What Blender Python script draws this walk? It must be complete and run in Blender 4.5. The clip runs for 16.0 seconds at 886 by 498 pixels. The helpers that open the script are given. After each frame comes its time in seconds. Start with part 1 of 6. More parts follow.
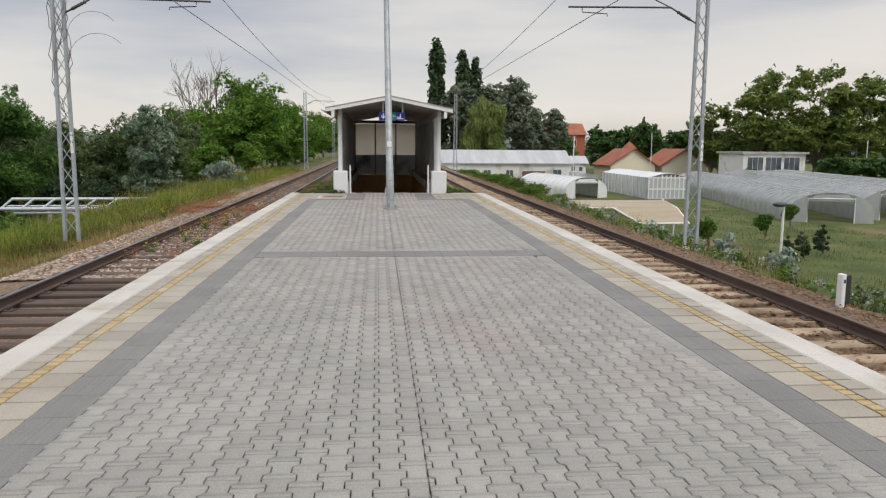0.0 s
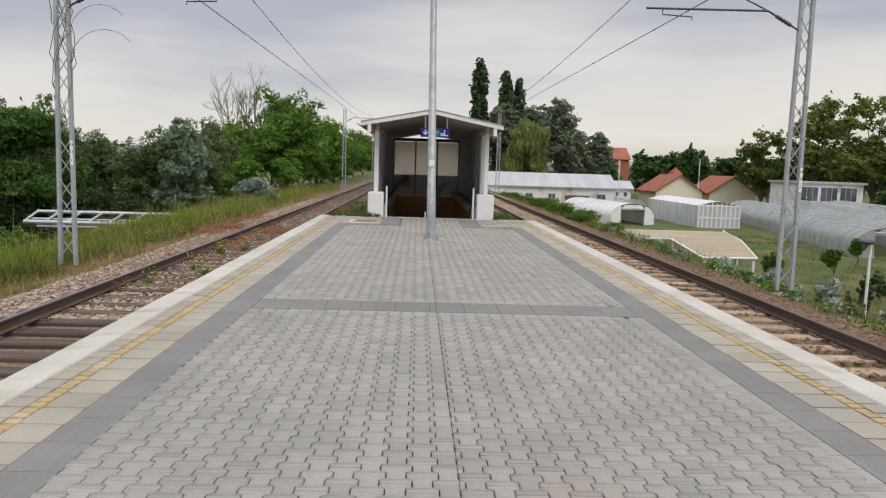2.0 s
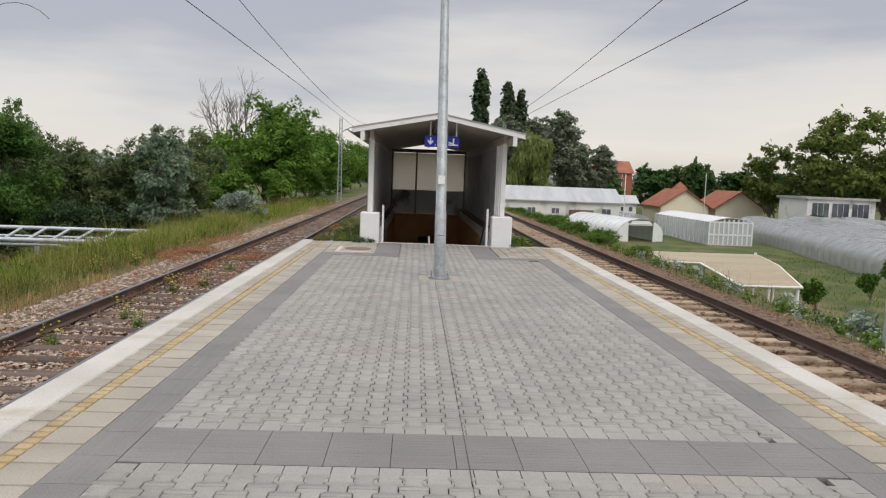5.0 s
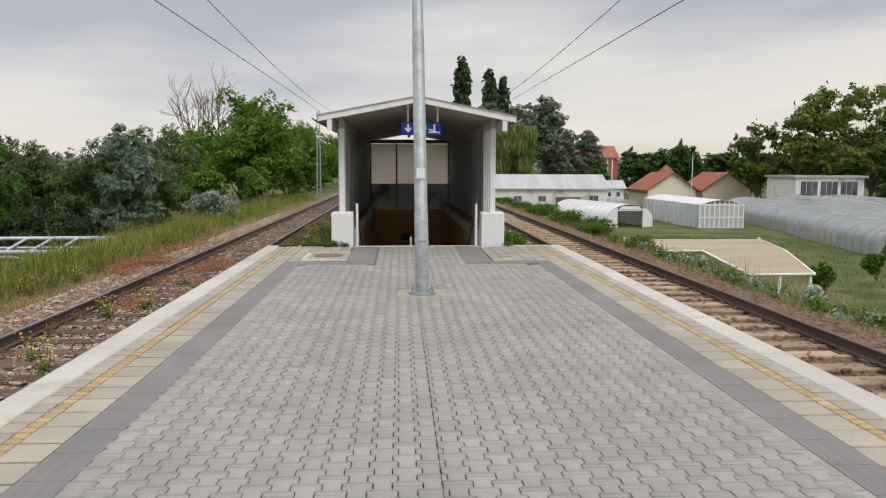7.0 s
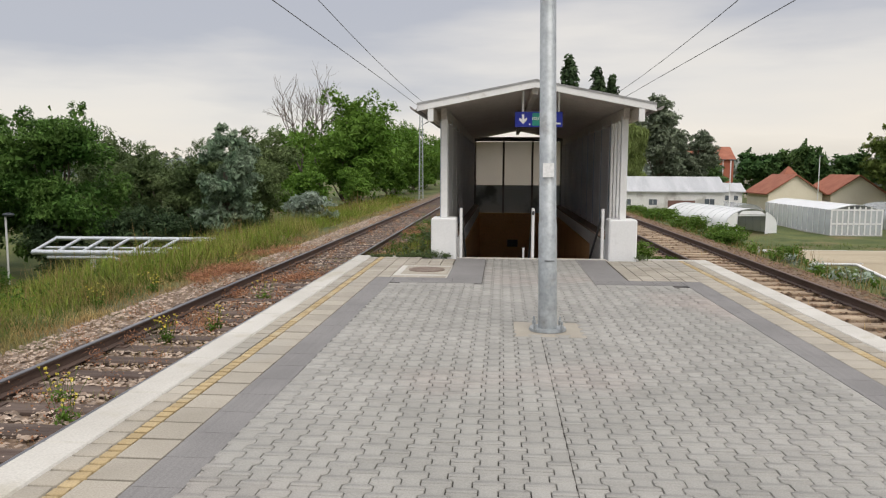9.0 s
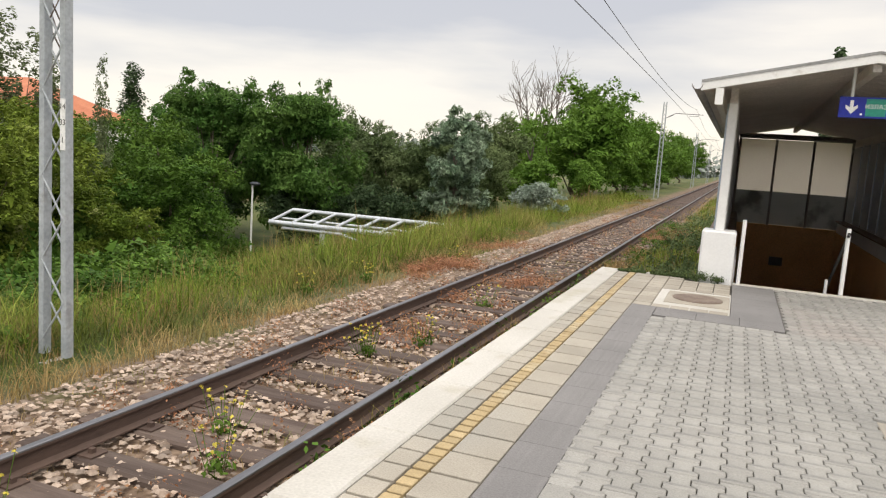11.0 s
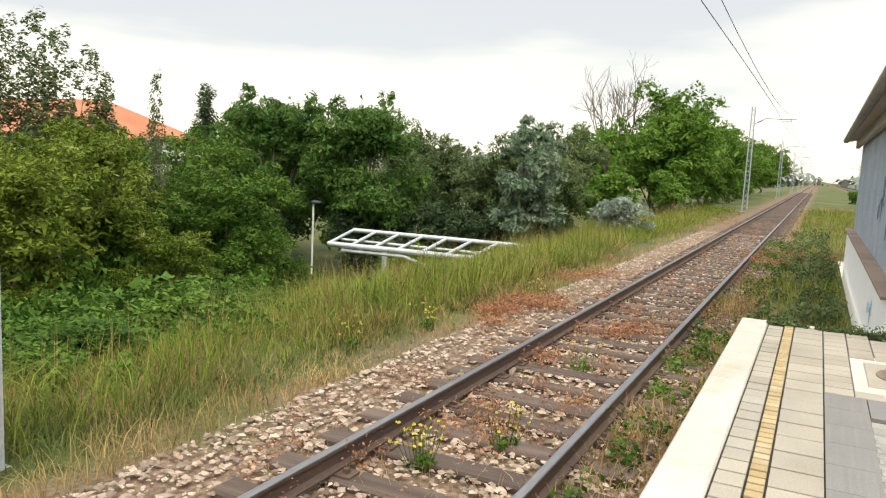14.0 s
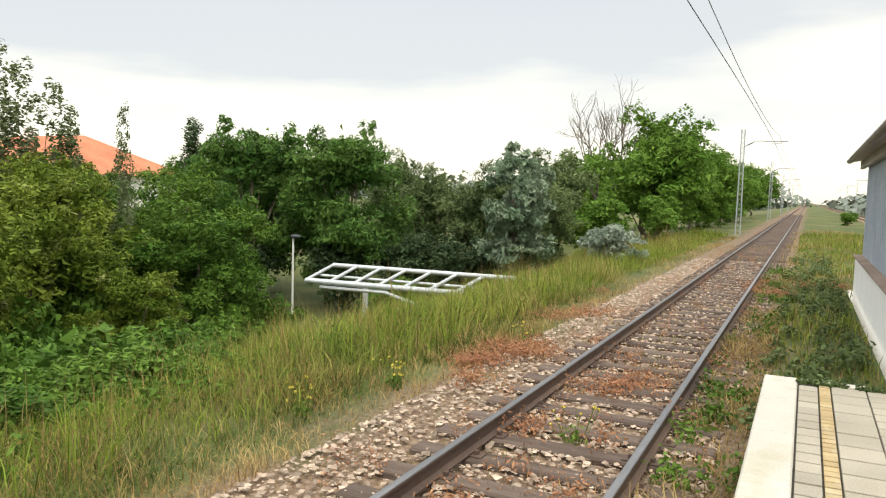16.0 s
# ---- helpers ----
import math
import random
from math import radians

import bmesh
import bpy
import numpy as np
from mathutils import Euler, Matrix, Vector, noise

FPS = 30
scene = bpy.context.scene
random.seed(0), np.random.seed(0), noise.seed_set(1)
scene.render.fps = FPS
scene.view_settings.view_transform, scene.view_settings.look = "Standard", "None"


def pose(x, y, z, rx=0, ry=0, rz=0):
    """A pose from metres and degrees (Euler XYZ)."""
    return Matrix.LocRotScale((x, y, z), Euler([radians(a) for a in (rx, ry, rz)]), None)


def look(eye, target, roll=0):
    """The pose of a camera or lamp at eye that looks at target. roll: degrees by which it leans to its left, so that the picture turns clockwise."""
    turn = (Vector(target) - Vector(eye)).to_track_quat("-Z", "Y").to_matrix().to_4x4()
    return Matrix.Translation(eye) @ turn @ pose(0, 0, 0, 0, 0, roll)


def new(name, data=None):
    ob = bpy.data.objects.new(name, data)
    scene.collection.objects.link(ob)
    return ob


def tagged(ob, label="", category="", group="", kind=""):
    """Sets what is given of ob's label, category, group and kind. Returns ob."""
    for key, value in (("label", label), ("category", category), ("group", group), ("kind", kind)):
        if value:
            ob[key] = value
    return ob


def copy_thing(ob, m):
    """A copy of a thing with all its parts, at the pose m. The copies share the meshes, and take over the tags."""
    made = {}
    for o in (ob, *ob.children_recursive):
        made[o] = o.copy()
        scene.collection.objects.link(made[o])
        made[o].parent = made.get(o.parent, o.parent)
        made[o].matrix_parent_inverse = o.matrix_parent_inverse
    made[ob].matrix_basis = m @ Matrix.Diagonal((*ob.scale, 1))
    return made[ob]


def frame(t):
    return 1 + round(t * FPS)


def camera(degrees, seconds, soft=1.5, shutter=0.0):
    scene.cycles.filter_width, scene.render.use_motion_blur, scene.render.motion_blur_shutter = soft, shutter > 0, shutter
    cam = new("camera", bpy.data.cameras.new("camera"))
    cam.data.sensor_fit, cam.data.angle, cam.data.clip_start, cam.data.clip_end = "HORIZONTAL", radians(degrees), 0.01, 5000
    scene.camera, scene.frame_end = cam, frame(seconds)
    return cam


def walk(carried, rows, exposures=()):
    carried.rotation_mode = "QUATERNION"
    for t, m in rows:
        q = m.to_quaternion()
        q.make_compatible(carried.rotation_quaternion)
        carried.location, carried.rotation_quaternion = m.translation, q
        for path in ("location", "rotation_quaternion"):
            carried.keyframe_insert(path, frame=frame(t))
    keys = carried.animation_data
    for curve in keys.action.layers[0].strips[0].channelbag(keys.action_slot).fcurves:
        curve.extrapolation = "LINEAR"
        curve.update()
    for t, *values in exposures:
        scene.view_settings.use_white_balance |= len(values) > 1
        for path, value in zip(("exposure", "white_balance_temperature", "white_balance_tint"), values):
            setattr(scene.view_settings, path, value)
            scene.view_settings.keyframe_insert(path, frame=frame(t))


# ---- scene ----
cam = camera(61.6, 16.0, 1.2)

PATH = [
    (0, (-0.36, -1.377, 1.611), (-0.186, 0.596, 1.334), 0.4),
    (0.5, (-0.328, -0.696, 1.589), (-0.209, 1.281, 1.31), 0.2),
    (1, (-0.364, 0.013, 1.57), (-0.224, 1.989, 1.298), 1.8),
    (1.5, (-0.36, 0.72, 1.543), (-0.267, 2.708, 1.342), -0.6),
    (2, (-0.376, 1.373, 1.592), (-0.301, 3.359, 1.368), 1.8),
    (2.5, (-0.413, 2.052, 1.603), (-0.245, 4.027, 1.336), 0.8),
    (3, (-0.401, 2.74, 1.596), (-0.282, 4.723, 1.362), 0.6),
    (3.5, (-0.371, 3.279, 1.554), (-0.135, 5.252, 1.327), 2.9),
    (4, (-0.457, 4.054, 1.584), (-0.291, 6.034, 1.364), 0.6),
    (4.5, (-0.507, 4.669, 1.654), (-0.425, 6.659, 1.464), 2.3),
    (7, (-0.347, 7.445, 1.691), (-0.231, 9.43, 1.476), 0.2),
    (7.5, (-0.395, 8.083, 1.641), (-0.185, 10.059, 1.417), 0.1),
    (8, (-0.368, 8.66, 1.641), (-0.32, 10.643, 1.387), -1.2),
    (8.5, (-0.445, 9.236, 1.625), (-0.433, 11.226, 1.427), 2.3),
    (9, (-0.529, 9.899, 1.625), (-0.684, 11.881, 1.414), 0.3),
    (9.5, (-0.668, 10.604, 1.628), (-1.112, 12.538, 1.373), -0.1),
    (10, (-0.917, 11.172, 1.594), (-1.483, 13.072, 1.332), 1.8),
    (12.5, (-2.014, 13.735, 1.582), (-2.864, 15.529, 1.341), 3.6),
    (13, (-2.189, 14.083, 1.611), (-3.015, 15.892, 1.4), 1.9),
    (13.5, (-2.389, 14.438, 1.608), (-3.35, 16.173, 1.353), 1.9),
    (14, (-2.594, 14.776, 1.599), (-3.482, 16.553, 1.368), 2.8),
    (14.5, (-2.743, 15.218, 1.601), (-3.608, 17.009, 1.386), 1.3),
    (15, (-2.816, 15.585, 1.609), (-3.744, 17.341, 1.372), 1.0),
    (15.5, (-2.906, 15.924, 1.622), (-3.707, 17.749, 1.452), 2.0),
    (16, (-2.976, 16.233, 1.645), (-3.85, 18.025, 1.492), 1.6),
]

# ---- world, sun, exposure ----
EXPOSURES = [(0, -0.16, 6680, 9), (8.5, -0.09, 6780, 9), (10, 0.13, 6950, 9), (12.5, 0.37, 7200, 7), (13.5, 0.30, 7200, 5), (14, 0.62, 7300, 4), (16, 0.62, 7300, 3)]


def build_world():
    w = bpy.data.worlds.new("overcast_sky")
    scene.world = w
    w.use_nodes = True
    nt = w.node_tree
    nt.nodes.clear()
    out = nt.nodes.new("ShaderNodeOutputWorld")
    bg = nt.nodes.new("ShaderNodeBackground")
    sky = nt.nodes.new("ShaderNodeTexSky")
    sky.sky_type = "NISHITA"
    sky.sun_disc = False
    sky.sun_elevation, sky.sun_rotation = radians(51), radians(149)
    tint = nt.nodes.new("ShaderNodeVectorMath")
    tint.operation = "SCALE"
    tint.inputs["Scale"].default_value = 0.012
    nt.links.new(sky.outputs[0], tint.inputs[0])
    tc = nt.nodes.new("ShaderNodeTexCoord")
    sep = nt.nodes.new("ShaderNodeSeparateXYZ")
    nt.links.new(tc.outputs["Generated"], sep.inputs[0])
    # height over the horizon: bright band low down, grey deck above it, brighter overhead
    ramp = nt.nodes.new("ShaderNodeValToRGB")
    e = ramp.color_ramp.elements
    e[0].position, e[0].color = 0.0, (0.68, 0.65, 0.62, 1)
    e[1].position, e[1].color = 1.0, (1.55, 1.55, 1.62, 1)
    for p, c in ((0.07, (0.83, 0.785, 0.745, 1)), (0.14, (0.75, 0.73, 0.725, 1)), (0.22, (0.47, 0.49, 0.565, 1)), (0.40, (0.45, 0.475, 0.57, 1)), (0.62, (1.1, 1.1, 1.17, 1))):
        k = e.new(p)
        k.color = c
    # cloud sheets stretched along the horizon
    mp = nt.nodes.new("ShaderNodeMapping")
    mp.inputs["Scale"].default_value = (0.8, 0.8, 4.5)
    nt.links.new(tc.outputs["Generated"], mp.inputs[0])
    n1 = nt.nodes.new("ShaderNodeTexNoise")
    n1.inputs["Scale"].default_value = 1.7
    n1.inputs["Detail"].default_value = 6
    n1.inputs["Roughness"].default_value = 0.5
    nt.links.new(mp.outputs[0], n1.inputs["Vector"])
    shift = nt.nodes.new("ShaderNodeMath")
    shift.operation = "MULTIPLY_ADD"
    shift.inputs[1].default_value = 0.44
    shift.inputs[2].default_value = -0.22
    nt.links.new(n1.outputs[0], shift.inputs[0])
    hz = nt.nodes.new("ShaderNodeMath")
    hz.operation = "ADD"
    nt.links.new(sep.outputs["Z"], hz.inputs[0])
    nt.links.new(shift.outputs[0], hz.inputs[1])
    # the cloud deck lifts towards the brighter side
    side = nt.nodes.new("ShaderNodeMath")
    side.operation = "MULTIPLY_ADD"
    side.inputs[1].default_value = -0.10
    nt.links.new(sep.outputs["X"], side.inputs[0])
    nt.links.new(hz.outputs[0], side.inputs[2])
    nt.links.new(side.outputs[0], ramp.inputs[0])
    add = nt.nodes.new("ShaderNodeVectorMath")
    add.operation = "ADD"
    nt.links.new(ramp.outputs[0], add.inputs[0])
    nt.links.new(tint.outputs[0], add.inputs[1])
    nt.links.new(add.outputs[0], bg.inputs[0])
    bg.inputs[1].default_value = 1.0
    nt.links.new(bg.outputs[0], out.inputs[0])
    lamp = bpy.data.lights.new("sun", "SUN")
    lamp.energy, lamp.angle, lamp.color = 1.5, radians(40), (1.0, 0.96, 0.90)
    ob = new("sun", lamp)
    ob.matrix_world = look((35, -58, 85), (0, 0, 0))


walk(cam, [(t, look(eye, target, roll)) for t, eye, target, roll in PATH], EXPOSURES)
build_world()

# ---- materials ----


def surface(name, c1, c2, scale=3.0, rough=0.8, bump=0.2, grain=60.0, metal=0.0, vary=0.0, third=None, third_scale=0.6, third_at=0.55, leaf=0.0, stretch=None, spec=0.4, speck=0.2):
    """c1 and c2 mixed by coarse noise, fine grain in colour and relief, a third colour in larger patches, vary: brightness from piece to piece."""
    m = bpy.data.materials.new(name)
    m.use_nodes = True
    nt = m.node_tree
    b = nt.nodes["Principled BSDF"]
    geo = nt.nodes.new("ShaderNodeNewGeometry")
    src = geo.outputs["Position"]
    if stretch:
        mp = nt.nodes.new("ShaderNodeMapping")
        mp.inputs["Scale"].default_value = stretch
        nt.links.new(src, mp.inputs[0])
        src = mp.outputs[0]

    def tex(s, detail=5):
        n = nt.nodes.new("ShaderNodeTexNoise")
        n.inputs["Scale"].default_value = s
        n.inputs["Detail"].default_value = detail
        nt.links.new(src, n.inputs["Vector"])
        return n.outputs[0]

    def spread(v, lo, hi):
        r = nt.nodes.new("ShaderNodeMapRange")
        r.inputs[1].default_value, r.inputs[2].default_value = lo, hi
        nt.links.new(v, r.inputs[0])
        return r.outputs[0]

    def mix(fac, a, bb, kind="MIX"):
        x = nt.nodes.new("ShaderNodeMix")
        x.data_type = "RGBA"
        x.blend_type = kind
        for s, val in ((0, fac), (6, a), (7, bb)):
            if isinstance(val, (int, float)):
                x.inputs[s].default_value = val
            elif isinstance(val, tuple):
                x.inputs[s].default_value = (*val, 1)
            else:
                nt.links.new(val, x.inputs[s])
        return x.outputs[2]

    col = mix(spread(tex(scale), 0.35, 0.65), tuple(c1), tuple(c2))
    if third:
        col = mix(spread(tex(third_scale, 4), third_at, third_at + 0.12), col, tuple(third))
    fine = tex(grain, 3)
    lum = spread(fine, 0.2, 0.8)
    g = nt.nodes.new("ShaderNodeMapRange")
    g.inputs[3].default_value, g.inputs[4].default_value = 1 - speck, 1 + speck * 0.9
    nt.links.new(lum, g.inputs[0])
    gm = nt.nodes.new("ShaderNodeVectorMath")
    gm.operation = "SCALE"
    nt.links.new(col, gm.inputs[0])
    nt.links.new(g.outputs[0], gm.inputs["Scale"])
    col = gm.outputs[0]
    if vary:
        oi = nt.nodes.new("ShaderNodeObjectInfo")
        ad = nt.nodes.new("ShaderNodeMath")
        ad.operation = "ADD"
        nt.links.new(oi.outputs["Random"], ad.inputs[0])
        nt.links.new(geo.outputs["Random Per Island"], ad.inputs[1])
        fr = nt.nodes.new("ShaderNodeMath")
        fr.operation = "FRACT"
        nt.links.new(ad.outputs[0], fr.inputs[0])
        v = nt.nodes.new("ShaderNodeMapRange")
        v.inputs[3].default_value, v.inputs[4].default_value = 1 - vary, 1 + vary
        nt.links.new(fr.outputs[0], v.inputs[0])
        vm = nt.nodes.new("ShaderNodeVectorMath")
        vm.operation = "SCALE"
        nt.links.new(col, vm.inputs[0])
        nt.links.new(v.outputs[0], vm.inputs["Scale"])
        col = vm.outputs[0]
    nt.links.new(col, b.inputs["Base Color"])
    b.inputs["Roughness"].default_value = rough
    b.inputs["Metallic"].default_value = metal
    b.inputs["Specular IOR Level"].default_value = spec
    if bump:
        bp = nt.nodes.new("ShaderNodeBump")
        bp.inputs["Strength"].default_value = bump
        bp.inputs["Distance"].default_value = 0.01
        nt.links.new(fine, bp.inputs["Height"])
        nt.links.new(bp.outputs[0], b.inputs["Normal"])
    if leaf:
        tr = nt.nodes.new("ShaderNodeBsdfTranslucent")
        nt.links.new(col, tr.inputs[0])
        ms = nt.nodes.new("ShaderNodeMixShader")
        ms.inputs[0].default_value = leaf
        nt.links.new(b.outputs[0], ms.inputs[1])
        nt.links.new(tr.outputs[0], ms.inputs[2])
        nt.links.new(ms.outputs[0], nt.nodes["Material Output"].inputs[0])
    return m


def film_like(name, color, alpha, rough=0.25):
    """Thin plastic film or glass seen from outside: partly see-through."""
    m = bpy.data.materials.new(name)
    m.use_nodes = True
    nt = m.node_tree
    b = nt.nodes["Principled BSDF"]
    geo = nt.nodes.new("ShaderNodeNewGeometry")
    n = nt.nodes.new("ShaderNodeTexNoise")
    n.inputs["Scale"].default_value = 0.9
    n.inputs["Detail"].default_value = 6
    nt.links.new(geo.outputs["Position"], n.inputs["Vector"])
    r = nt.nodes.new("ShaderNodeMapRange")
    r.inputs[3].default_value, r.inputs[4].default_value = max(0, alpha - 0.22), min(1, alpha + 0.22)
    nt.links.new(n.outputs[0], r.inputs[0])
    nt.links.new(r.outputs[0], b.inputs["Alpha"])
    b.inputs["Base Color"].default_value = (*color, 1)
    b.inputs["Roughness"].default_value = rough
    return m


M = {
    "paver": surface("paver_concrete", (0.285, 0.279, 0.258), (0.325, 0.316, 0.294), 0.8, 0.85, 0.35, 110, vary=0.09, third=(0.325, 0.290, 0.266), third_scale=0.3, third_at=0.54),
    "joint": surface("joint_sand", (0.05, 0.045, 0.04), (0.09, 0.082, 0.07), 3, 0.95, 0.3, 90),
    "slab": surface("edge_slab", (0.32, 0.29, 0.24), (0.385, 0.35, 0.295), 1.5, 0.85, 0.3, 90, vary=0.09, third=(0.33, 0.31, 0.27), third_scale=0.5),
    "dark": surface("dark_tactile_slab", (0.185, 0.178, 0.176), (0.22, 0.212, 0.208), 1.2, 0.8, 0.3, 90, vary=0.05),
    "yellow": surface("yellow_line_brick", (0.372, 0.279, 0.146), (0.428, 0.330, 0.187), 4, 0.8, 0.3, 90, vary=0.12, third=(0.44, 0.37, 0.25), third_scale=2.5, third_at=0.53),
    "coping": surface("white_coping_concrete", (0.46, 0.44, 0.40), (0.55, 0.53, 0.49), 1.1, 0.85, 0.35, 60, speck=0.15, third=(0.42, 0.39, 0.32), third_scale=1.7, third_at=0.57),
    "concrete": surface("grey_concrete", (0.36, 0.35, 0.33), (0.46, 0.45, 0.43), 1.0, 0.9, 0.35, 50, third=(0.26, 0.25, 0.22), third_scale=1.2, third_at=0.58),
    "white": surface("white_painted_plaster", (0.76, 0.765, 0.77), (0.80, 0.805, 0.81), 1.2, 0.7, 0.10, 40, third=(0.68, 0.68, 0.67), third_scale=2.2, third_at=0.62, speck=0.05),
    "white_steel": surface("white_painted_steel", (0.74, 0.74, 0.74), (0.80, 0.80, 0.79), 2, 0.5, 0.05, 40, speck=0.05, third=(0.55, 0.52, 0.48), third_scale=4, third_at=0.64),
    "galv": surface("galvanised_steel", (0.31, 0.335, 0.35), (0.41, 0.435, 0.45), 5, 0.5, 0.05, 25, metal=0.35, third=(0.30, 0.31, 0.31), third_scale=6, third_at=0.57),
    "mast": surface("mast_grey_paint", (0.34, 0.37, 0.40), (0.42, 0.45, 0.48), 3, 0.6, 0.05, 25, third=(0.24, 0.24, 0.24), third_scale=3, third_at=0.6),
    "rail": surface("rail_rust", (0.075, 0.05, 0.042), (0.115, 0.075, 0.058), 4, 0.75, 0.3, 50, stretch=(1, 0.2, 1)),
    "railhead": surface("rail_head_steel", (0.17, 0.17, 0.18), (0.25, 0.25, 0.265), 3, 0.35, 0.05, 60, metal=0.8, stretch=(1, 0.1, 1)),
    "railhead_rust": surface("rail_head_rusty", (0.085, 0.06, 0.05), (0.14, 0.10, 0.085), 3, 0.6, 0.1, 60, stretch=(1, 0.1, 1)),
    "sleeper": surface("old_wooden_sleeper", (0.075, 0.052, 0.043), (0.13, 0.098, 0.082), 3, 0.9, 0.6, 25, vary=0.2, stretch=(0.25, 3, 3)),
    "sleeper_c": surface("concrete_sleeper", (0.280, 0.205, 0.140), (0.400, 0.310, 0.220), 3, 0.9, 0.4, 40, vary=0.15, third=(0.20, 0.145, 0.10), third_scale=2.0),
    "stone": surface("ballast_stone", (0.24, 0.175, 0.13), (0.43, 0.345, 0.28), 9, 0.9, 0.4, 70, vary=0.5),
    "stone_brown": surface("ballast_stone_brown", (0.105, 0.060, 0.033), (0.200, 0.125, 0.075), 9, 0.9, 0.4, 70, vary=0.4),
    "roof_sheet": surface("grey_roof_sheet", (0.42, 0.42, 0.42), (0.50, 0.50, 0.50), 2, 0.6, 0.1, 30, stretch=(1, 0.2, 1), leaf=0.6),
    "soffit": surface("soffit_sheet", (0.76, 0.72, 0.68), (0.81, 0.77, 0.73), 1.5, 0.6, 0.08, 30, leaf=0.6),
    "panel_in": surface("panel_light_grey", (0.74, 0.725, 0.715), (0.79, 0.775, 0.765), 1.0, 0.55, 0.05, 30, leaf=0.5),
    "panel_blue": surface("panel_blue_grey", (0.420, 0.490, 0.580), (0.500, 0.570, 0.650), 1.5, 0.55, 0.05, 30, third=(0.55, 0.60, 0.66), third_scale=1.6, leaf=0.3),
    "panel_cream": surface("panel_cream", (0.84, 0.79, 0.73), (0.88, 0.83, 0.77), 0.7, 0.6, 0.0, 30, leaf=0.8, speck=0.04),
    "panel_dark": surface("panel_dark_grey", (0.42, 0.425, 0.42), (0.48, 0.485, 0.48), 1.0, 0.55, 0.05, 30, leaf=0.4, speck=0.06, third=(0.2, 0.2, 0.19), third_scale=1.2),
    "brown_wall": surface("brown_wall_paint", (0.66, 0.40, 0.19), (0.72, 0.45, 0.22), 0.9, 0.7, 0.1, 30, third=(0.60, 0.35, 0.16), third_scale=1.0),
    "brown_cap": surface("brown_parapet_cap", (0.21, 0.15, 0.12), (0.28, 0.21, 0.17), 1.5, 0.8, 0.2, 40),
    "dark_metal": surface("dark_metal", (0.06, 0.06, 0.062), (0.10, 0.10, 0.10), 4, 0.5, 0.1, 40),
    "gutter": surface("gutter_brown_grey", (0.20, 0.18, 0.17), (0.27, 0.25, 0.23), 2, 0.45, 0.05, 30),
    "sign_blue": surface("sign_blue", (0.012, 0.025, 0.30), (0.015, 0.03, 0.34), 2, 0.4, 0.0, 30),
    "sign_green": surface("sign_green", (0.02, 0.27, 0.20), (0.025, 0.30, 0.22), 2, 0.4, 0.0, 30),
    "sign_white": surface("sign_white", (0.8, 0.8, 0.8), (0.85, 0.85, 0.85), 2, 0.4, 0.0, 30),
    "graffiti_blue": surface("spray_blue", (0.02, 0.05, 0.16), (0.03, 0.07, 0.20), 3, 0.5, 0.0, 30),
    "graffiti_white": surface("spray_white", (0.6, 0.62, 0.65), (0.7, 0.72, 0.74), 3, 0.5, 0.0, 30),
    "graffiti_sky": surface("spray_sky_blue", (0.10, 0.33, 0.55), (0.14, 0.40, 0.62), 3, 0.5, 0.0, 30),
    "manhole": surface("manhole_rusty_iron", (0.17, 0.125, 0.10), (0.24, 0.19, 0.155), 6, 0.7, 0.5, 60),
    "black": surface("black_paint", (0.03, 0.03, 0.03), (0.05, 0.05, 0.05), 3, 0.6, 0.1, 30),
    "wire": surface("overhead_wire", (0.06, 0.06, 0.065), (0.09, 0.09, 0.095), 2, 0.5, 0.0, 30),
    "bark": surface("bark", (0.14, 0.11, 0.085), (0.22, 0.18, 0.145), 3, 0.95, 0.8, 18, stretch=(2, 2, 0.4)),
    "deadwood": surface("dead_wood", (0.150, 0.120, 0.105), (0.220, 0.185, 0.165), 3, 0.95, 0.4, 18),
    "leaf": surface("leaf_green", (0.045, 0.105, 0.016), (0.105, 0.185, 0.032), 0.35, 0.55, 0.0, 4, vary=0.4, spec=0.07, leaf=0.2),
    "leaf_maple": surface("leaf_maple", (0.048, 0.118, 0.024), (0.115, 0.205, 0.050), 0.5, 0.5, 0.0, 4, vary=0.35, spec=0.09, leaf=0.28),
    "leaf_fresh": surface("leaf_fresh_green", (0.085, 0.16, 0.026), (0.14, 0.225, 0.045), 0.6, 0.6, 0.0, 4, vary=0.35, spec=0.07, leaf=0.35),
    "leaf_walnut": surface("leaf_walnut", (0.085, 0.175, 0.026), (0.145, 0.250, 0.046), 0.4, 0.55, 0.0, 4, vary=0.3, spec=0.07, leaf=0.3),
    "leaf_olive": surface("leaf_olive", (0.085, 0.125, 0.050), (0.155, 0.200, 0.085), 0.35, 0.6, 0.0, 4, vary=0.4, spec=0.07, leaf=0.2),
    "leaf_sprig": surface("leaf_poplar_sprig", (0.130, 0.163, 0.078), (0.195, 0.234, 0.124), 0.6, 0.6, 0.0, 4, vary=0.35, spec=0.07, leaf=0.4),
    "leaf_silver": surface("leaf_silver", (0.130, 0.200, 0.125), (0.250, 0.320, 0.220), 0.8, 0.5, 0.0, 4, vary=0.45, spec=0.09, leaf=0.2),
    "leaf_pale": surface("leaf_pale_silver", (0.24, 0.30, 0.24), (0.33, 0.39, 0.32), 0.8, 0.6, 0.0, 4, vary=0.35, spec=0.07, leaf=0.25),
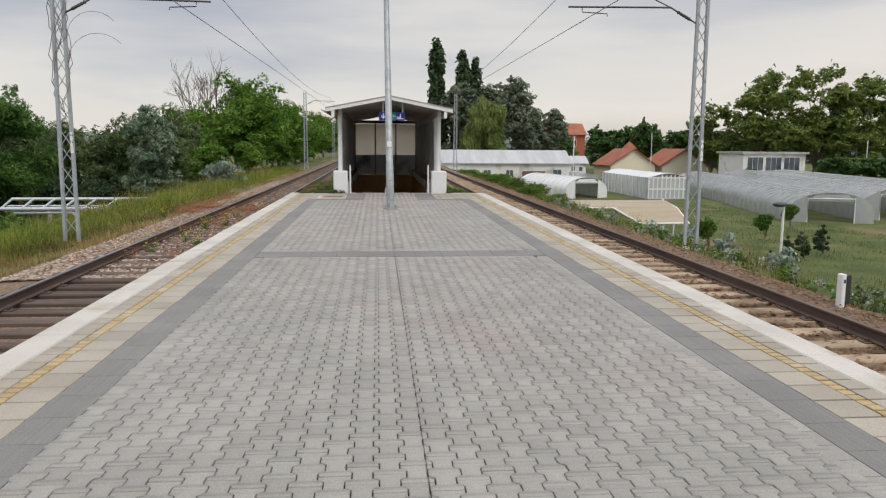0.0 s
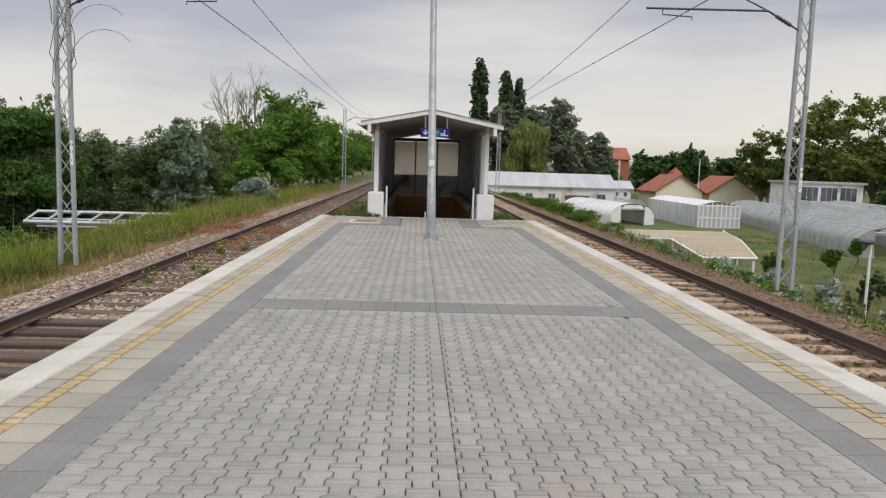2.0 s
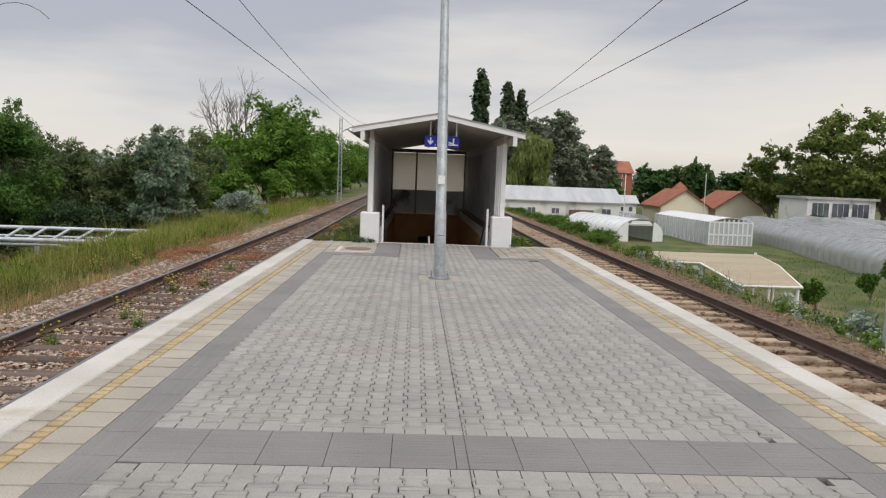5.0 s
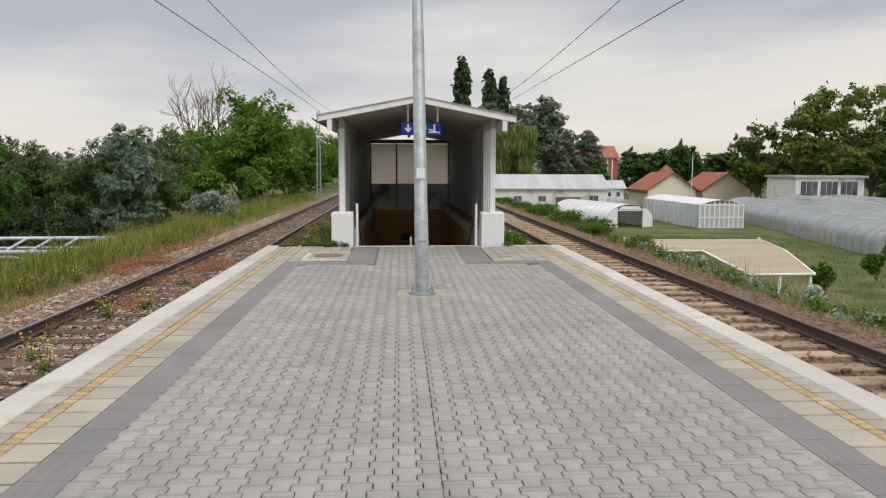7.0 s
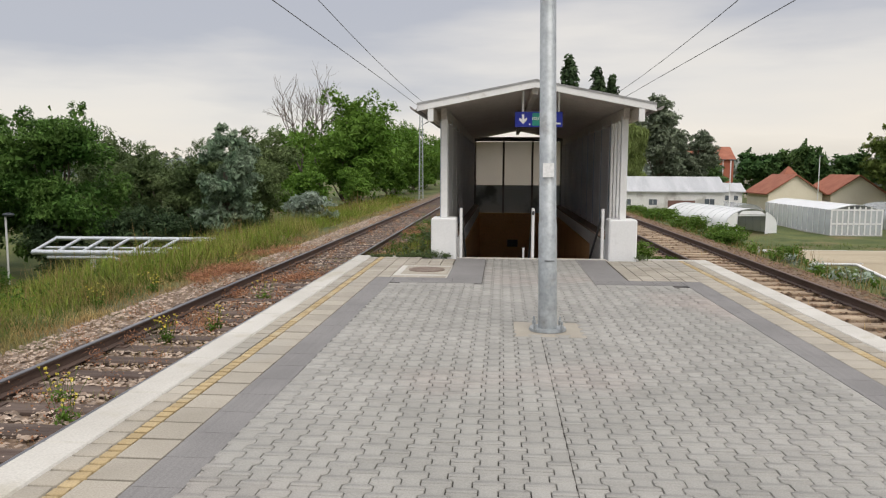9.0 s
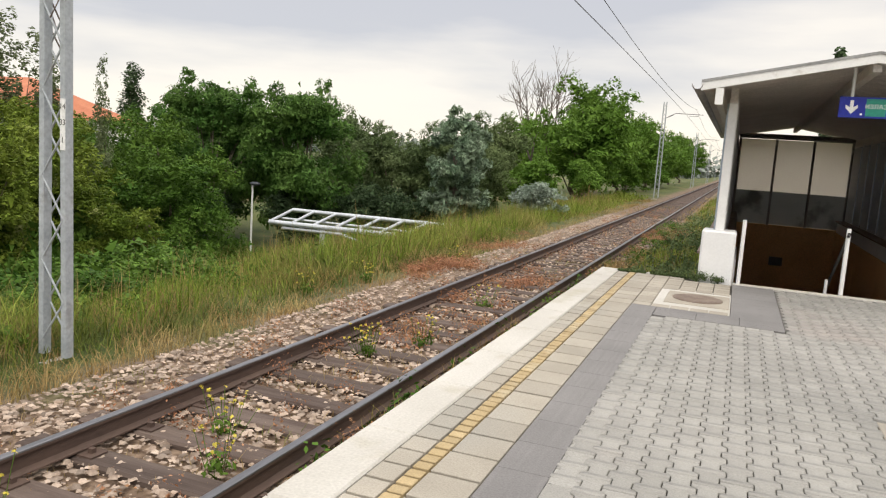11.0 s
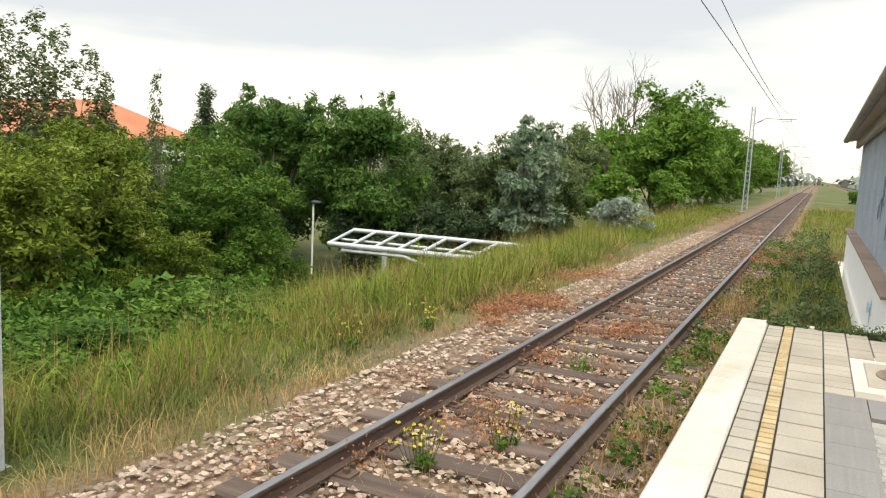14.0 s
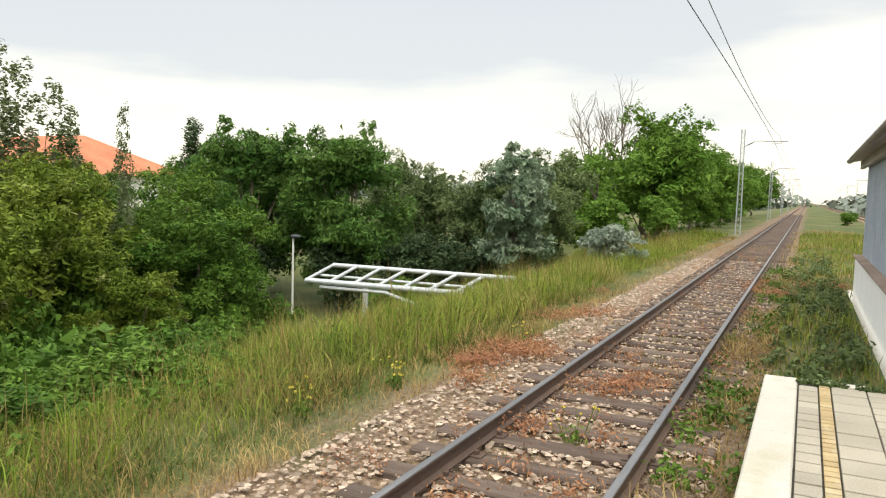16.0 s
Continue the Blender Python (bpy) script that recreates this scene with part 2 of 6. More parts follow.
    "leaf_robinia": surface("leaf_robinia", (0.085, 0.135, 0.018), (0.185, 0.235, 0.040), 0.7, 0.6, 0.0, 4, vary=0.4, spec=0.07, leaf=0.25, third=(0.28, 0.29, 0.13), third_scale=1.4, third_at=0.63),
    "leaf_plane": surface("leaf_plane_tree", (0.115, 0.165, 0.040), (0.200, 0.245, 0.070), 0.3, 0.6, 0.0, 4, vary=0.35, spec=0.07, leaf=0.25),
    "leaf_grey": surface("leaf_grey_poplar", (0.140, 0.175, 0.115), (0.220, 0.255, 0.175), 0.3, 0.55, 0.0, 4, vary=0.35, spec=0.09, leaf=0.25),
    "leaf_garden": surface("leaf_garden_tree", (0.048, 0.105, 0.034), (0.100, 0.165, 0.055), 0.2, 0.6, 0.0, 4, vary=0.35, spec=0.07, leaf=0.2),
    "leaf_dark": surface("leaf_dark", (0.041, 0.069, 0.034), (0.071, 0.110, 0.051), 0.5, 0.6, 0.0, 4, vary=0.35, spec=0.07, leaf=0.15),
    "leaf_willow": surface("leaf_willow", (0.169, 0.219, 0.069), (0.250, 0.306, 0.106), 0.4, 0.6, 0.0, 4, vary=0.3, spec=0.07, leaf=0.4),
    "grass": surface("grass_blades", (0.135, 0.205, 0.026), (0.245, 0.285, 0.060), 0.45, 0.6, 0.0, 2, vary=0.5, spec=0.07, leaf=0.35, third=(0.29, 0.25, 0.09), third_scale=0.28, third_at=0.54),
    "grass_bank": surface("bank_grass_blades", (0.075, 0.125, 0.026), (0.15, 0.19, 0.052), 0.6, 0.65, 0.0, 2, vary=0.5, spec=0.07, leaf=0.3, third=(0.21, 0.17, 0.075), third_scale=0.35, third_at=0.56),
    "grass_dry": surface("dry_grass_blades", (0.31, 0.205, 0.085), (0.40, 0.30, 0.14), 0.7, 0.7, 0.0, 2, vary=0.4, spec=0.07, leaf=0.3, third=(0.16, 0.19, 0.055), third_scale=0.6, third_at=0.53),
    "sorrel": surface("red_sorrel", (0.33, 0.145, 0.08), (0.42, 0.23, 0.12), 1.5, 0.7, 0.0, 3, vary=0.35, leaf=0.3),
    "petal": surface("yellow_petals", (0.62, 0.50, 0.06), (0.72, 0.62, 0.12), 2, 0.6, 0.0, 3, vary=0.2, leaf=0.2),
    "tile_roof": surface("red_roof_tiles", (0.26, 0.09, 0.055), (0.34, 0.13, 0.08), 0.7, 0.85, 0.4, 8, vary=0.1),
    "tile_roof_orange": surface("orange_roof_tiles", (0.44, 0.15, 0.08), (0.52, 0.20, 0.11), 0.5, 0.85, 0.4, 6),
    "house_cream": surface("cream_render", (0.82, 0.74, 0.58), (0.87, 0.79, 0.64), 0.5, 0.85, 0.15, 10),
    "house_white": surface("white_render", (0.74, 0.73, 0.71), (0.80, 0.79, 0.77), 0.4, 0.85, 0.15, 10, third=(0.48, 0.46, 0.43), third_scale=0.5),
    "house_red": surface("red_render", (0.42, 0.13, 0.08), (0.48, 0.17, 0.10), 0.5, 0.85, 0.15, 10),
    "window": surface("window_glass_dark", (0.07, 0.085, 0.10), (0.14, 0.16, 0.18), 0.6, 0.15, 0.0, 10),
    "garage": surface("garage_door_brown", (0.15, 0.075, 0.06), (0.19, 0.10, 0.08), 1.5, 0.6, 0.1, 10),
    "asbestos": surface("fibre_cement_roof", (0.40, 0.41, 0.43), (0.48, 0.49, 0.51), 0.4, 0.8, 0.2, 8, stretch=(3, 0.4, 1)),
    "tan_sheet": surface("tan_polycarbonate", (0.33, 0.27, 0.18), (0.40, 0.335, 0.23), 0.7, 0.6, 0.05, 12, stretch=(0.3, 2, 1)),
    "film": film_like("greenhouse_film", (0.52, 0.54, 0.55), 0.58),
    "film_white": film_like("white_greenhouse_film", (0.88, 0.89, 0.90), 0.97),
    "glass": film_like("greenhouse_glass", (0.66, 0.69, 0.71), 0.6, 0.2),
    "frame_blue": surface("light_steel_tube", (0.46, 0.49, 0.53), (0.56, 0.59, 0.63), 3, 0.5, 0.05, 20, metal=0.2),
    "lamp_head": surface("lamp_head_dark", (0.05, 0.06, 0.07), (0.09, 0.10, 0.12), 3, 0.4, 0.0, 20),
    # aerial haze is put into this colour: paler and greyer than nearer leaves
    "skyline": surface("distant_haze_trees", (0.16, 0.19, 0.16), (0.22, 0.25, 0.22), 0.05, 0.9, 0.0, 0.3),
}


def ground_material():
    """Bank and field: grass, dry grass, bare soil and stone dust near the tracks, by distance across the line and by patches."""
    m = surface("ground_soil_and_grass", (0.05, 0.075, 0.018), (0.11, 0.125, 0.035), 0.35, 0.95, 0.8, 30, speck=0.5, third=(0.17, 0.13, 0.065), third_scale=0.16, third_at=0.56)
    nt = m.node_tree
    b = nt.nodes["Principled BSDF"]
    old = b.inputs["Base Color"].links[0].from_socket
    geo = nt.nodes.new("ShaderNodeNewGeometry")
    sep = nt.nodes.new("ShaderNodeSeparateXYZ")
    nt.links.new(geo.outputs["Position"], sep.inputs[0])
    ab = nt.nodes.new("ShaderNodeMath")
    ab.operation = "ABSOLUTE"
    nt.links.new(sep.outputs["X"], ab.inputs[0])
    nz = nt.nodes.new("ShaderNodeTexNoise")
    nz.inputs["Scale"].default_value = 0.9
    nz.inputs["Detail"].default_value = 6
    nt.links.new(geo.outputs["Position"], nz.inputs["Vector"])
    ma = nt.nodes.new("ShaderNodeMath")
    ma.operation = "MULTIPLY_ADD"
    ma.inputs[1].default_value = 2.6
    nt.links.new(nz.outputs[0], ma.inputs[0])
    nt.links.new(ab.outputs[0], ma.inputs[2])
    near = nt.nodes.new("ShaderNodeMapRange")
    near.inputs[1].default_value, near.inputs[2].default_value = 8.1, 9.1
    near.inputs[3].default_value, near.inputs[4].default_value = 1, 0
    nt.links.new(ma.outputs[0], near.inputs[0])
    inner = nt.nodes.new("ShaderNodeMapRange")
    inner.inputs[1].default_value, inner.inputs[2].default_value = 4.2, 4.9
    nt.links.new(ma.outputs[0], inner.inputs[0])
    both = nt.nodes.new("ShaderNodeMath")
    both.operation = "MULTIPLY"
    nt.links.new(near.outputs[0], both.inputs[0])
    nt.links.new(inner.outputs[0], both.inputs[1])
    soil = nt.nodes.new("ShaderNodeValToRGB")
    soil.color_ramp.elements[0].position, soil.color_ramp.elements[0].color = 0.35, (0.11, 0.07, 0.046, 1)
    soil.color_ramp.elements[1].position, soil.color_ramp.elements[1].color = 0.65, (0.26, 0.185, 0.13, 1)
    n2 = nt.nodes.new("ShaderNodeTexNoise")
    n2.inputs["Scale"].default_value = 16
    n2.inputs["Detail"].default_value = 6
    nt.links.new(geo.outputs["Position"], n2.inputs["Vector"])
    nt.links.new(n2.outputs[0], soil.inputs[0])
    mx = nt.nodes.new("ShaderNodeMix")
    mx.data_type = "RGBA"
    nt.links.new(both.outputs[0], mx.inputs[0])
    nt.links.new(old, mx.inputs[6])
    nt.links.new(soil.outputs[0], mx.inputs[7])
    nt.links.new(mx.outputs[2], b.inputs["Base Color"])
    return m


M["ground"] = ground_material()

# ---- small mesh helpers ----


def holder(name, label, category, place=(0, 0, 0), turn=0.0, group="", kind=""):
    ob = new(name)
    ob.empty_display_size = 0.2
    ob.matrix_basis = pose(*place, 0, 0, turn)
    return tagged(ob, label, category, group, kind)


def link_mesh(name, me, material, parent=None, label=""):
    if material is not None:
        me.materials.append(M[material])
    ob = new(name, me)
    if parent is not None:
        ob.parent = parent
    if label:
        tagged(ob, label)
    return ob


def part(name, bm, material, parent, label="", smooth=False):
    me = bpy.data.meshes.new(name)
    bm.normal_update()
    bm.to_mesh(me)
    bm.free()
    if smooth:
        me.shade_smooth()
    return link_mesh(name, me, material, parent, label)


def np_mesh(name, verts, faces, smooth=False):
    verts = np.asarray(verts, dtype=np.float32)
    faces = np.asarray(faces, dtype=np.int32)
    n, k = faces.shape
    me = bpy.data.meshes.new(name)
    me.vertices.add(len(verts))
    me.vertices.foreach_set("co", verts.ravel())
    me.loops.add(n * k)
    me.loops.foreach_set("vertex_index", faces.ravel())
    me.polygons.add(n)
    me.polygons.foreach_set("loop_start", np.arange(0, n * k, k, dtype=np.int32))
    me.polygons.foreach_set("loop_total", np.full(n, k, dtype=np.int32))
    me.update(calc_edges=True)
    if smooth:
        me.shade_smooth()
    return me


def add_box(bm, x0, x1, y0, y1, z0, z1, bevel=0.0, m=None):
    mat4 = Matrix.Translation(((x0 + x1) / 2, (y0 + y1) / 2, (z0 + z1) / 2)) @ Matrix.Diagonal((abs(x1 - x0), abs(y1 - y0), abs(z1 - z0), 1))
    if m is not None:
        mat4 = m @ mat4
    vs = bmesh.ops.create_cube(bm, size=1.0, matrix=mat4)["verts"]
    if bevel:
        es = list({e for v in vs for e in v.link_edges})
        bmesh.ops.bevel(bm, geom=es, offset=bevel, segments=1, affect="EDGES", profile=0.5)
    return bm


def box(x0, x1, y0, y1, z0, z1, bevel=0.0):
    return add_box(bmesh.new(), x0, x1, y0, y1, z0, z1, bevel)


def prism(bm, outline, axis, a, b):
    """Extrude a 2D outline along an axis from a to b. axis 'y': outline in (x, z); 'x': in (y, z); 'z': in (x, y)."""
    def put(p, q, s):
        return {"y": (p, s, q), "x": (s, p, q), "z": (p, q, s)}[axis]
    lo = [bm.verts.new(put(p, q, a)) for p, q in outline]
    hi = [bm.verts.new(put(p, q, b)) for p, q in outline]
    n = len(outline)
    bm.faces.new(lo)
    bm.faces.new(list(reversed(hi)))
    for i in range(n):
        bm.faces.new((lo[i], hi[i], hi[(i + 1) % n], lo[(i + 1) % n]))
    bmesh.ops.recalc_face_normals(bm, faces=bm.faces)
    return bm


def tube_arrays(points, radii, sides=6, start=0):
    pts = np.asarray(points, dtype=float)
    n = len(pts)
    tang = np.gradient(pts, axis=0)
    tang /= np.linalg.norm(tang, axis=1)[:, None] + 1e-9
    ref = np.where(np.abs(tang[:, 2:3]) > 0.9, np.array([[1.0, 0, 0]]), np.array([[0, 0, 1.0]]))
    u = np.cross(tang, ref)
    u /= np.linalg.norm(u, axis=1)[:, None] + 1e-9
    v = np.cross(tang, u)
    a = np.linspace(0, 2 * np.pi, sides, endpoint=False)
    r = np.asarray(radii, dtype=float)
    if r.ndim == 0:
        r = np.full(n, float(r))
    ring = pts[:, None, :] + r[:, None, None] * (np.cos(a)[None, :, None] * u[:, None, :] + np.sin(a)[None, :, None] * v[:, None, :])
    verts = ring.reshape(-1, 3)
    faces = []
    for i in range(n - 1):
        for k in range(sides):
            k2 = (k + 1) % sides
            faces.append((start + i * sides + k, start + (i + 1) * sides + k, start + (i + 1) * sides + k2, start + i * sides + k2))
    return verts, faces


def tubes(name, runs, material, parent=None, label="", sides=6, smooth=True):
    """One mesh from several (points, radius or radii) runs."""
    vs, fs, n = [], [], 0
    for pts, rad in runs:
        v, f = tube_arrays(pts, rad, sides, n)
        vs.append(v)
        fs += f
        n += len(v)
    me = np_mesh(name, np.vstack(vs), fs, smooth)
    return link_mesh(name, me, material, parent, label)


def copy_at(ob, x, y, z, turn=0.0, size=1.0, tall=None):
    return copy_thing(ob, pose(x, y, z, 0, 0, turn) @ Matrix.Diagonal((size, size, tall or size, 1)))


# ---- the lie of the land ----


def smooth_step(a, b, v):
    t = np.clip((v - a) / (b - a), 0, 1)
    return t * t * (3 - 2 * t)


def land(x, y):
    x, y = np.asarray(x, float), np.asarray(y, float)
    z = np.full(np.broadcast(x, y).shape, -0.80)
    z = z + 0.20 * (1 - smooth_step(2.6, 3.7, np.abs(x))) * smooth_step(23.5, 24.5, y)
    far_left = smooth_step(52, 85, y)
    deep = 4.0 * (1 - far_left) + 1.4 * far_left
    z = z - 0.15 * smooth_step(6.6, 8.0, -x) - deep * smooth_step(8.6, 21.5, -x)
    z = z - 0.22 * smooth_step(6.6, 7.6, x) - 2.0 * smooth_step(7.8, 11.2, x) - 2.0 * smooth_step(13.0, 20.0, x)
    lump = 0.07 * np.sin(x * 1.7 + y * 0.6) * np.cos(y * 0.9 - x * 0.4) + 0.04 * np.sin(3.1 * x + 0.7) * np.sin(2.3 * y)
    return z + lump * smooth_step(6.9, 8.5, np.abs(x))


def land_at(x, y):
    return float(land(x, y))


def build_ground():
    xs = np.unique(np.concatenate([np.array([-900, -500, -250, -150, -100, -70, -50, -40, 40, 50, 70, 100, 150, 250, 500, 900.0]), np.arange(-34, 34.01, 0.6), np.array([-1.95, 1.95])]))
    xs = xs[(np.abs(xs) >= 1.95) | (np.abs(xs) < 1.7)]
    ys = np.unique(np.concatenate([np.array([-600, -200, -80, -40, -20.0]), np.arange(-10, 60, 0.8), np.arange(60, 130, 3.0), np.array([130, 160, 200, 260, 350, 500, 800, 1400, 2500.0]), np.array([23.4, 38.2])]))
    X, Y = np.meshgrid(xs, ys)
    Z = land(X, Y)
    V = np.stack([X, Y, Z], -1).reshape(-1, 3)
    nx = len(xs)
    F = []
    for j in range(len(ys) - 1):
        for i in range(nx - 1):
            if xs[i] >= -1.96 and xs[i + 1] <= 1.96 and ys[j] >= 23.39 and ys[j + 1] <= 38.21:
                continue
            a = j * nx + i
            F.append((a, a + 1, a + nx + 1, a + nx))
    ob = link_mesh("ground", np_mesh("ground", V, F, True), "ground")
    tagged(ob, "grassy railway embankment with dry patches and bare soil", "ground", kind="structure")


build_ground()

# ---- platform ----
EDGE, END, START = 3.25, 23.87, -9.0
STAIR_L, STAIR_R, FRONT = -1.34, 1.42, 23.62


def replicate(outline_top, z_top, bevel, depth, places):
    """Stack many copies of a bevelled paver (outline in x, y) into one array mesh. Quads only: top is fanned as pairs."""
    o = np.asarray(outline_top, float)
    n = len(o)
    c = o.mean(0)
    inner = c + (o - c) * (1 - bevel / np.abs(o - c).max())
    top = np.column_stack([inner, np.full(n, z_top)])
    mid = np.column_stack([o, np.full(n, z_top - bevel * 0.7)])
    low = np.column_stack([o, np.full(n, z_top - depth)])
    base = np.vstack([top, mid, low])
    quads = []
    for k in range(n):
        k2 = (k + 1) % n
        quads.append((k2, k, n + k, n + k2))
        quads.append((n + k2, n + k, 2 * n + k, 2 * n + k2))
    # top: strips between matching corners of a shape symmetric about its x axis
    half = n // 2
    for k in range(half - 1):
        quads.append((k, k + 1, n - 2 - k, n - 1 - k))
    P = np.asarray(places, float)
    V = (base[None] + P[:, None, :]).reshape(-1, 3)
    F = (np.asarray(quads)[None] + (np.arange(len(P)) * len(base))[:, None, None]).reshape(-1, 4)
    return V, F


PX, PY = 0.135, 0.195          # pitch of the wavy pavers across and along


def wavy_outline(px, py, gap=0.007):
    """Half-width swells at the ends and narrows in the waist, so neighbours shifted by half a length lock together."""
    a, b = px / 2 + 0.016 - gap / 2, px / 2 - 0.016 - gap / 2
    h = py / 2 - 0.003
    right = [(a, -h), (a, -py * 0.30), (b, -py * 0.19), (b, py * 0.19), (a, py * 0.30), (a, h)]
    return right + [(-x, y) for x, y in reversed(right)]


def platform():
    rng = np.random.default_rng(3)
    p = holder("platform", "island railway platform paved in grey interlocking concrete blocks", "platform", kind="structure")
    bm = bmesh.new()
    # body with the stair well left open
    add_box(bm, -EDGE + 0.06, EDGE - 0.06, START, FRONT, -1.1, -0.028)
    add_box(bm, -EDGE + 0.06, -1.86, FRONT, END - 0.02, -1.1, -0.028)
    add_box(bm, 1.98, EDGE - 0.06, FRONT, END - 0.02, -1.1, -0.028)
    part("platform_body", bm, "joint", p)
    # white coping stones
    for side in (-1, 1):
        y, k = START, 0
        while y < END - 0.01:
            y1 = min(y + 1.0, END)
            b = box(min(side * EDGE, side * 2.965), max(side * EDGE, side * 2.965), y + 0.003, y1 - 0.003, -0.26, rng.uniform(-0.002, 0.003), 0.012)
            part("coping_stone", b, "coping", p)
            y = y1
    for x0, x1 in ((-2.96, -1.86), (1.98, 2.96)):
        part("coping_stone", box(x0, x1, END - 0.16, END, -0.26, 0.0, 0.012), "coping", p)
    part("coping_stone", box(STAIR_L, STAIR_R, FRONT - 0.02, FRONT + 0.14, -0.2, 0.006, 0.012), "coping", p)
    # rectangular pavers along both edges
    rect = {}

    def rect_mesh(w, l):
        key = (round(w, 3), round(l, 3))
        if key not in rect:
            b = box(-w / 2 + 0.004, w / 2 - 0.004, -l / 2 + 0.011, l / 2 - 0.011, -0.05, 0, 0.003)
            me = bpy.data.meshes.new("paver")
            b.to_mesh(me)
            b.free()
            rect[key] = me
        return rect[key]

    def rows(x0, x1, l, material, name, y0, y1, lo, hi):
        """A strip of pavers: single objects between lo and hi, the others joined."""
        w = x1 - x0
        n = int((y1 - y0) / l)
        joined = []
        for i in range(n):
            y = y0 + (i + 0.5) * l
            z = rng.uniform(-0.003, 0.002)
            if lo < y < hi:
                src = rect_mesh(w, l)
                me = src
                if material not in [mm.name for mm in src.materials if mm]:
                    key = (src.name, material)
                    if key not in rect:
                        rect[key] = src.copy()
                        rect[key].materials.append(M[material])
                    me = rect[key]
                ob = new(name, me)
                ob.parent = p
                ob.location = ((x0 + x1) / 2, y, z)
            else:
                joined.append(((x0 + x1) / 2, y, z))
        if joined:
            o = [(w / 2 - 0.004, -l / 2 + 0.011), (w / 2 - 0.004, l / 2 - 0.011), (-w / 2 + 0.004, l / 2 - 0.011), (-w / 2 + 0.004, -l / 2 + 0.011)]
            V, F = replicate(o, 0, 0.004, 0.05, joined)
            ob = link_mesh(name + "_rows", np_mesh(name, V, F), material, p)
            tagged(ob, kind="stuff")

    yend = END - 0.17
    rows(-2.955, -2.80, 0.20, "slab", "edge_paver", START, yend, 15, 24)
    rows(2.80, 2.955, 0.20, "slab", "edge_paver", START, yend, 2, 8)
    rows(-2.795, -2.70, 0.10, "yellow", "yellow_brick", START, yend, 14, 24)
    rows(2.70, 2.795, 0.10, "yellow", "yellow_brick", START, yend, 2, 8)
    rows(-2.695, -2.42, 0.30, "slab", "edge_slab", START, yend, 10, 24)
    rows(2.42, 2.695, 0.30, "slab", "edge_slab", START, yend, 2, 10)
    # ribbed dark guiding strip along both edges, a bar across and one before the stairs
    def ribbed(x0, x1, y0, y1, along):
        b = bmesh.new()
        l = 0.4
        if along == "y":
            for k in range(max(1, round((y1 - y0) / l))):
                ya, yb = y0 + k * (y1 - y0) / max(1, round((y1 - y0) / l)), y0 + (k + 1) * (y1 - y0) / max(1, round((y1 - y0) / l))
                add_box(b, x0, x1, ya + 0.002, yb - 0.002, -0.05, -0.0015)
                for j in range(7):
                    c = x0 + (j + 0.5) * (x1 - x0) / 7
                    add_box(b, c - 0.011, c + 0.011, ya + 0.002, yb - 0.002, -0.0015, -0.001)
        else:
            for k in range(max(1, round((x1 - x0) / l))):
                n = max(1, round((x1 - x0) / l))
                xa, xb = x0 + k * (x1 - x0) / n, x0 + (k + 1) * (x1 - x0) / n
                add_box(b, xa + 0.002, xb - 0.002, y0, y1, -0.05, -0.0015)
                for j in range(12):
                    c = y0 + (j + 0.5) * (y1 - y0) / 12
                    add_box(b, xa + 0.002, xb - 0.002, c - 0.011, c + 0.011, -0.0015, -0.001)
        part("tactile_strip", b, "dark", p, "dark grey ribbed guiding strip")

    ribbed(-2.415, -2.135, START, 21.05, "y")
    ribbed(2.135, 2.415, START, 21.05, "y")
    ribbed(-2.13, 2.13, 9.35, 9.92, "x")
    ribbed(-2.13, -0.80, 20.55, 21.05, "x")
    ribbed(0.84, 2.13, 20.62, 21.05, "x")
    ribbed(-1.34, -0.80, 21.05, FRONT - 0.03, "x")
    ribbed(0.84, 1.36, 21.05, FRONT - 0.03, "x")
    # wavy pavers in the middle
    cols = int(4.26 / PX)
    shape = wavy_outline(PX, PY)
    V, F = replicate(shape, 0, 0.004, 0.05, [(0, 0, 0)])
    me_single = np_mesh("wavy_paver", V, F)
    me_single.materials.append(M["paver"])
    rest = []
    add_cut = []
    x_first = -2.13 + PX / 2
    for c in range(cols):
        x = x_first + c * PX
        y = START + (0.5 * PY if c % 2 else 0)
        while y < FRONT - 0.05:
            y += PY
            if 9.30 < y + PY / 2 and y - PY / 2 < 9.97:
                continue
            if y + PY / 2 > 20.5 and (x < -0.72 or x > 0.78):
                continue
            if abs(x + 0.03) < 0.32 and abs(y - 17.5) < 0.33:
                continue
            if y > FRONT - 0.1:
                continue
            z = rng.uniform(-0.003, 0.002) + 0.004 * math.sin(x * 1.9) * math.sin(y * 1.1)
            if 2.2 < y < 4.7 and -1.4 < x < 1.6 and (c % 2 == 0 or abs(x) < 1.2):
                ob = new("wavy_paver", me_single)
                ob.parent = p
                ob.location = (x, y, z)
            else:
                rest.append((x, y, z))
    V, F = replicate(shape, 0, 0.004, 0.05, rest)
    ob = link_mesh("wavy_paver_field", np_mesh("wavy_paver_field", V, F), "paver", p)
    tagged(ob, kind="stuff")
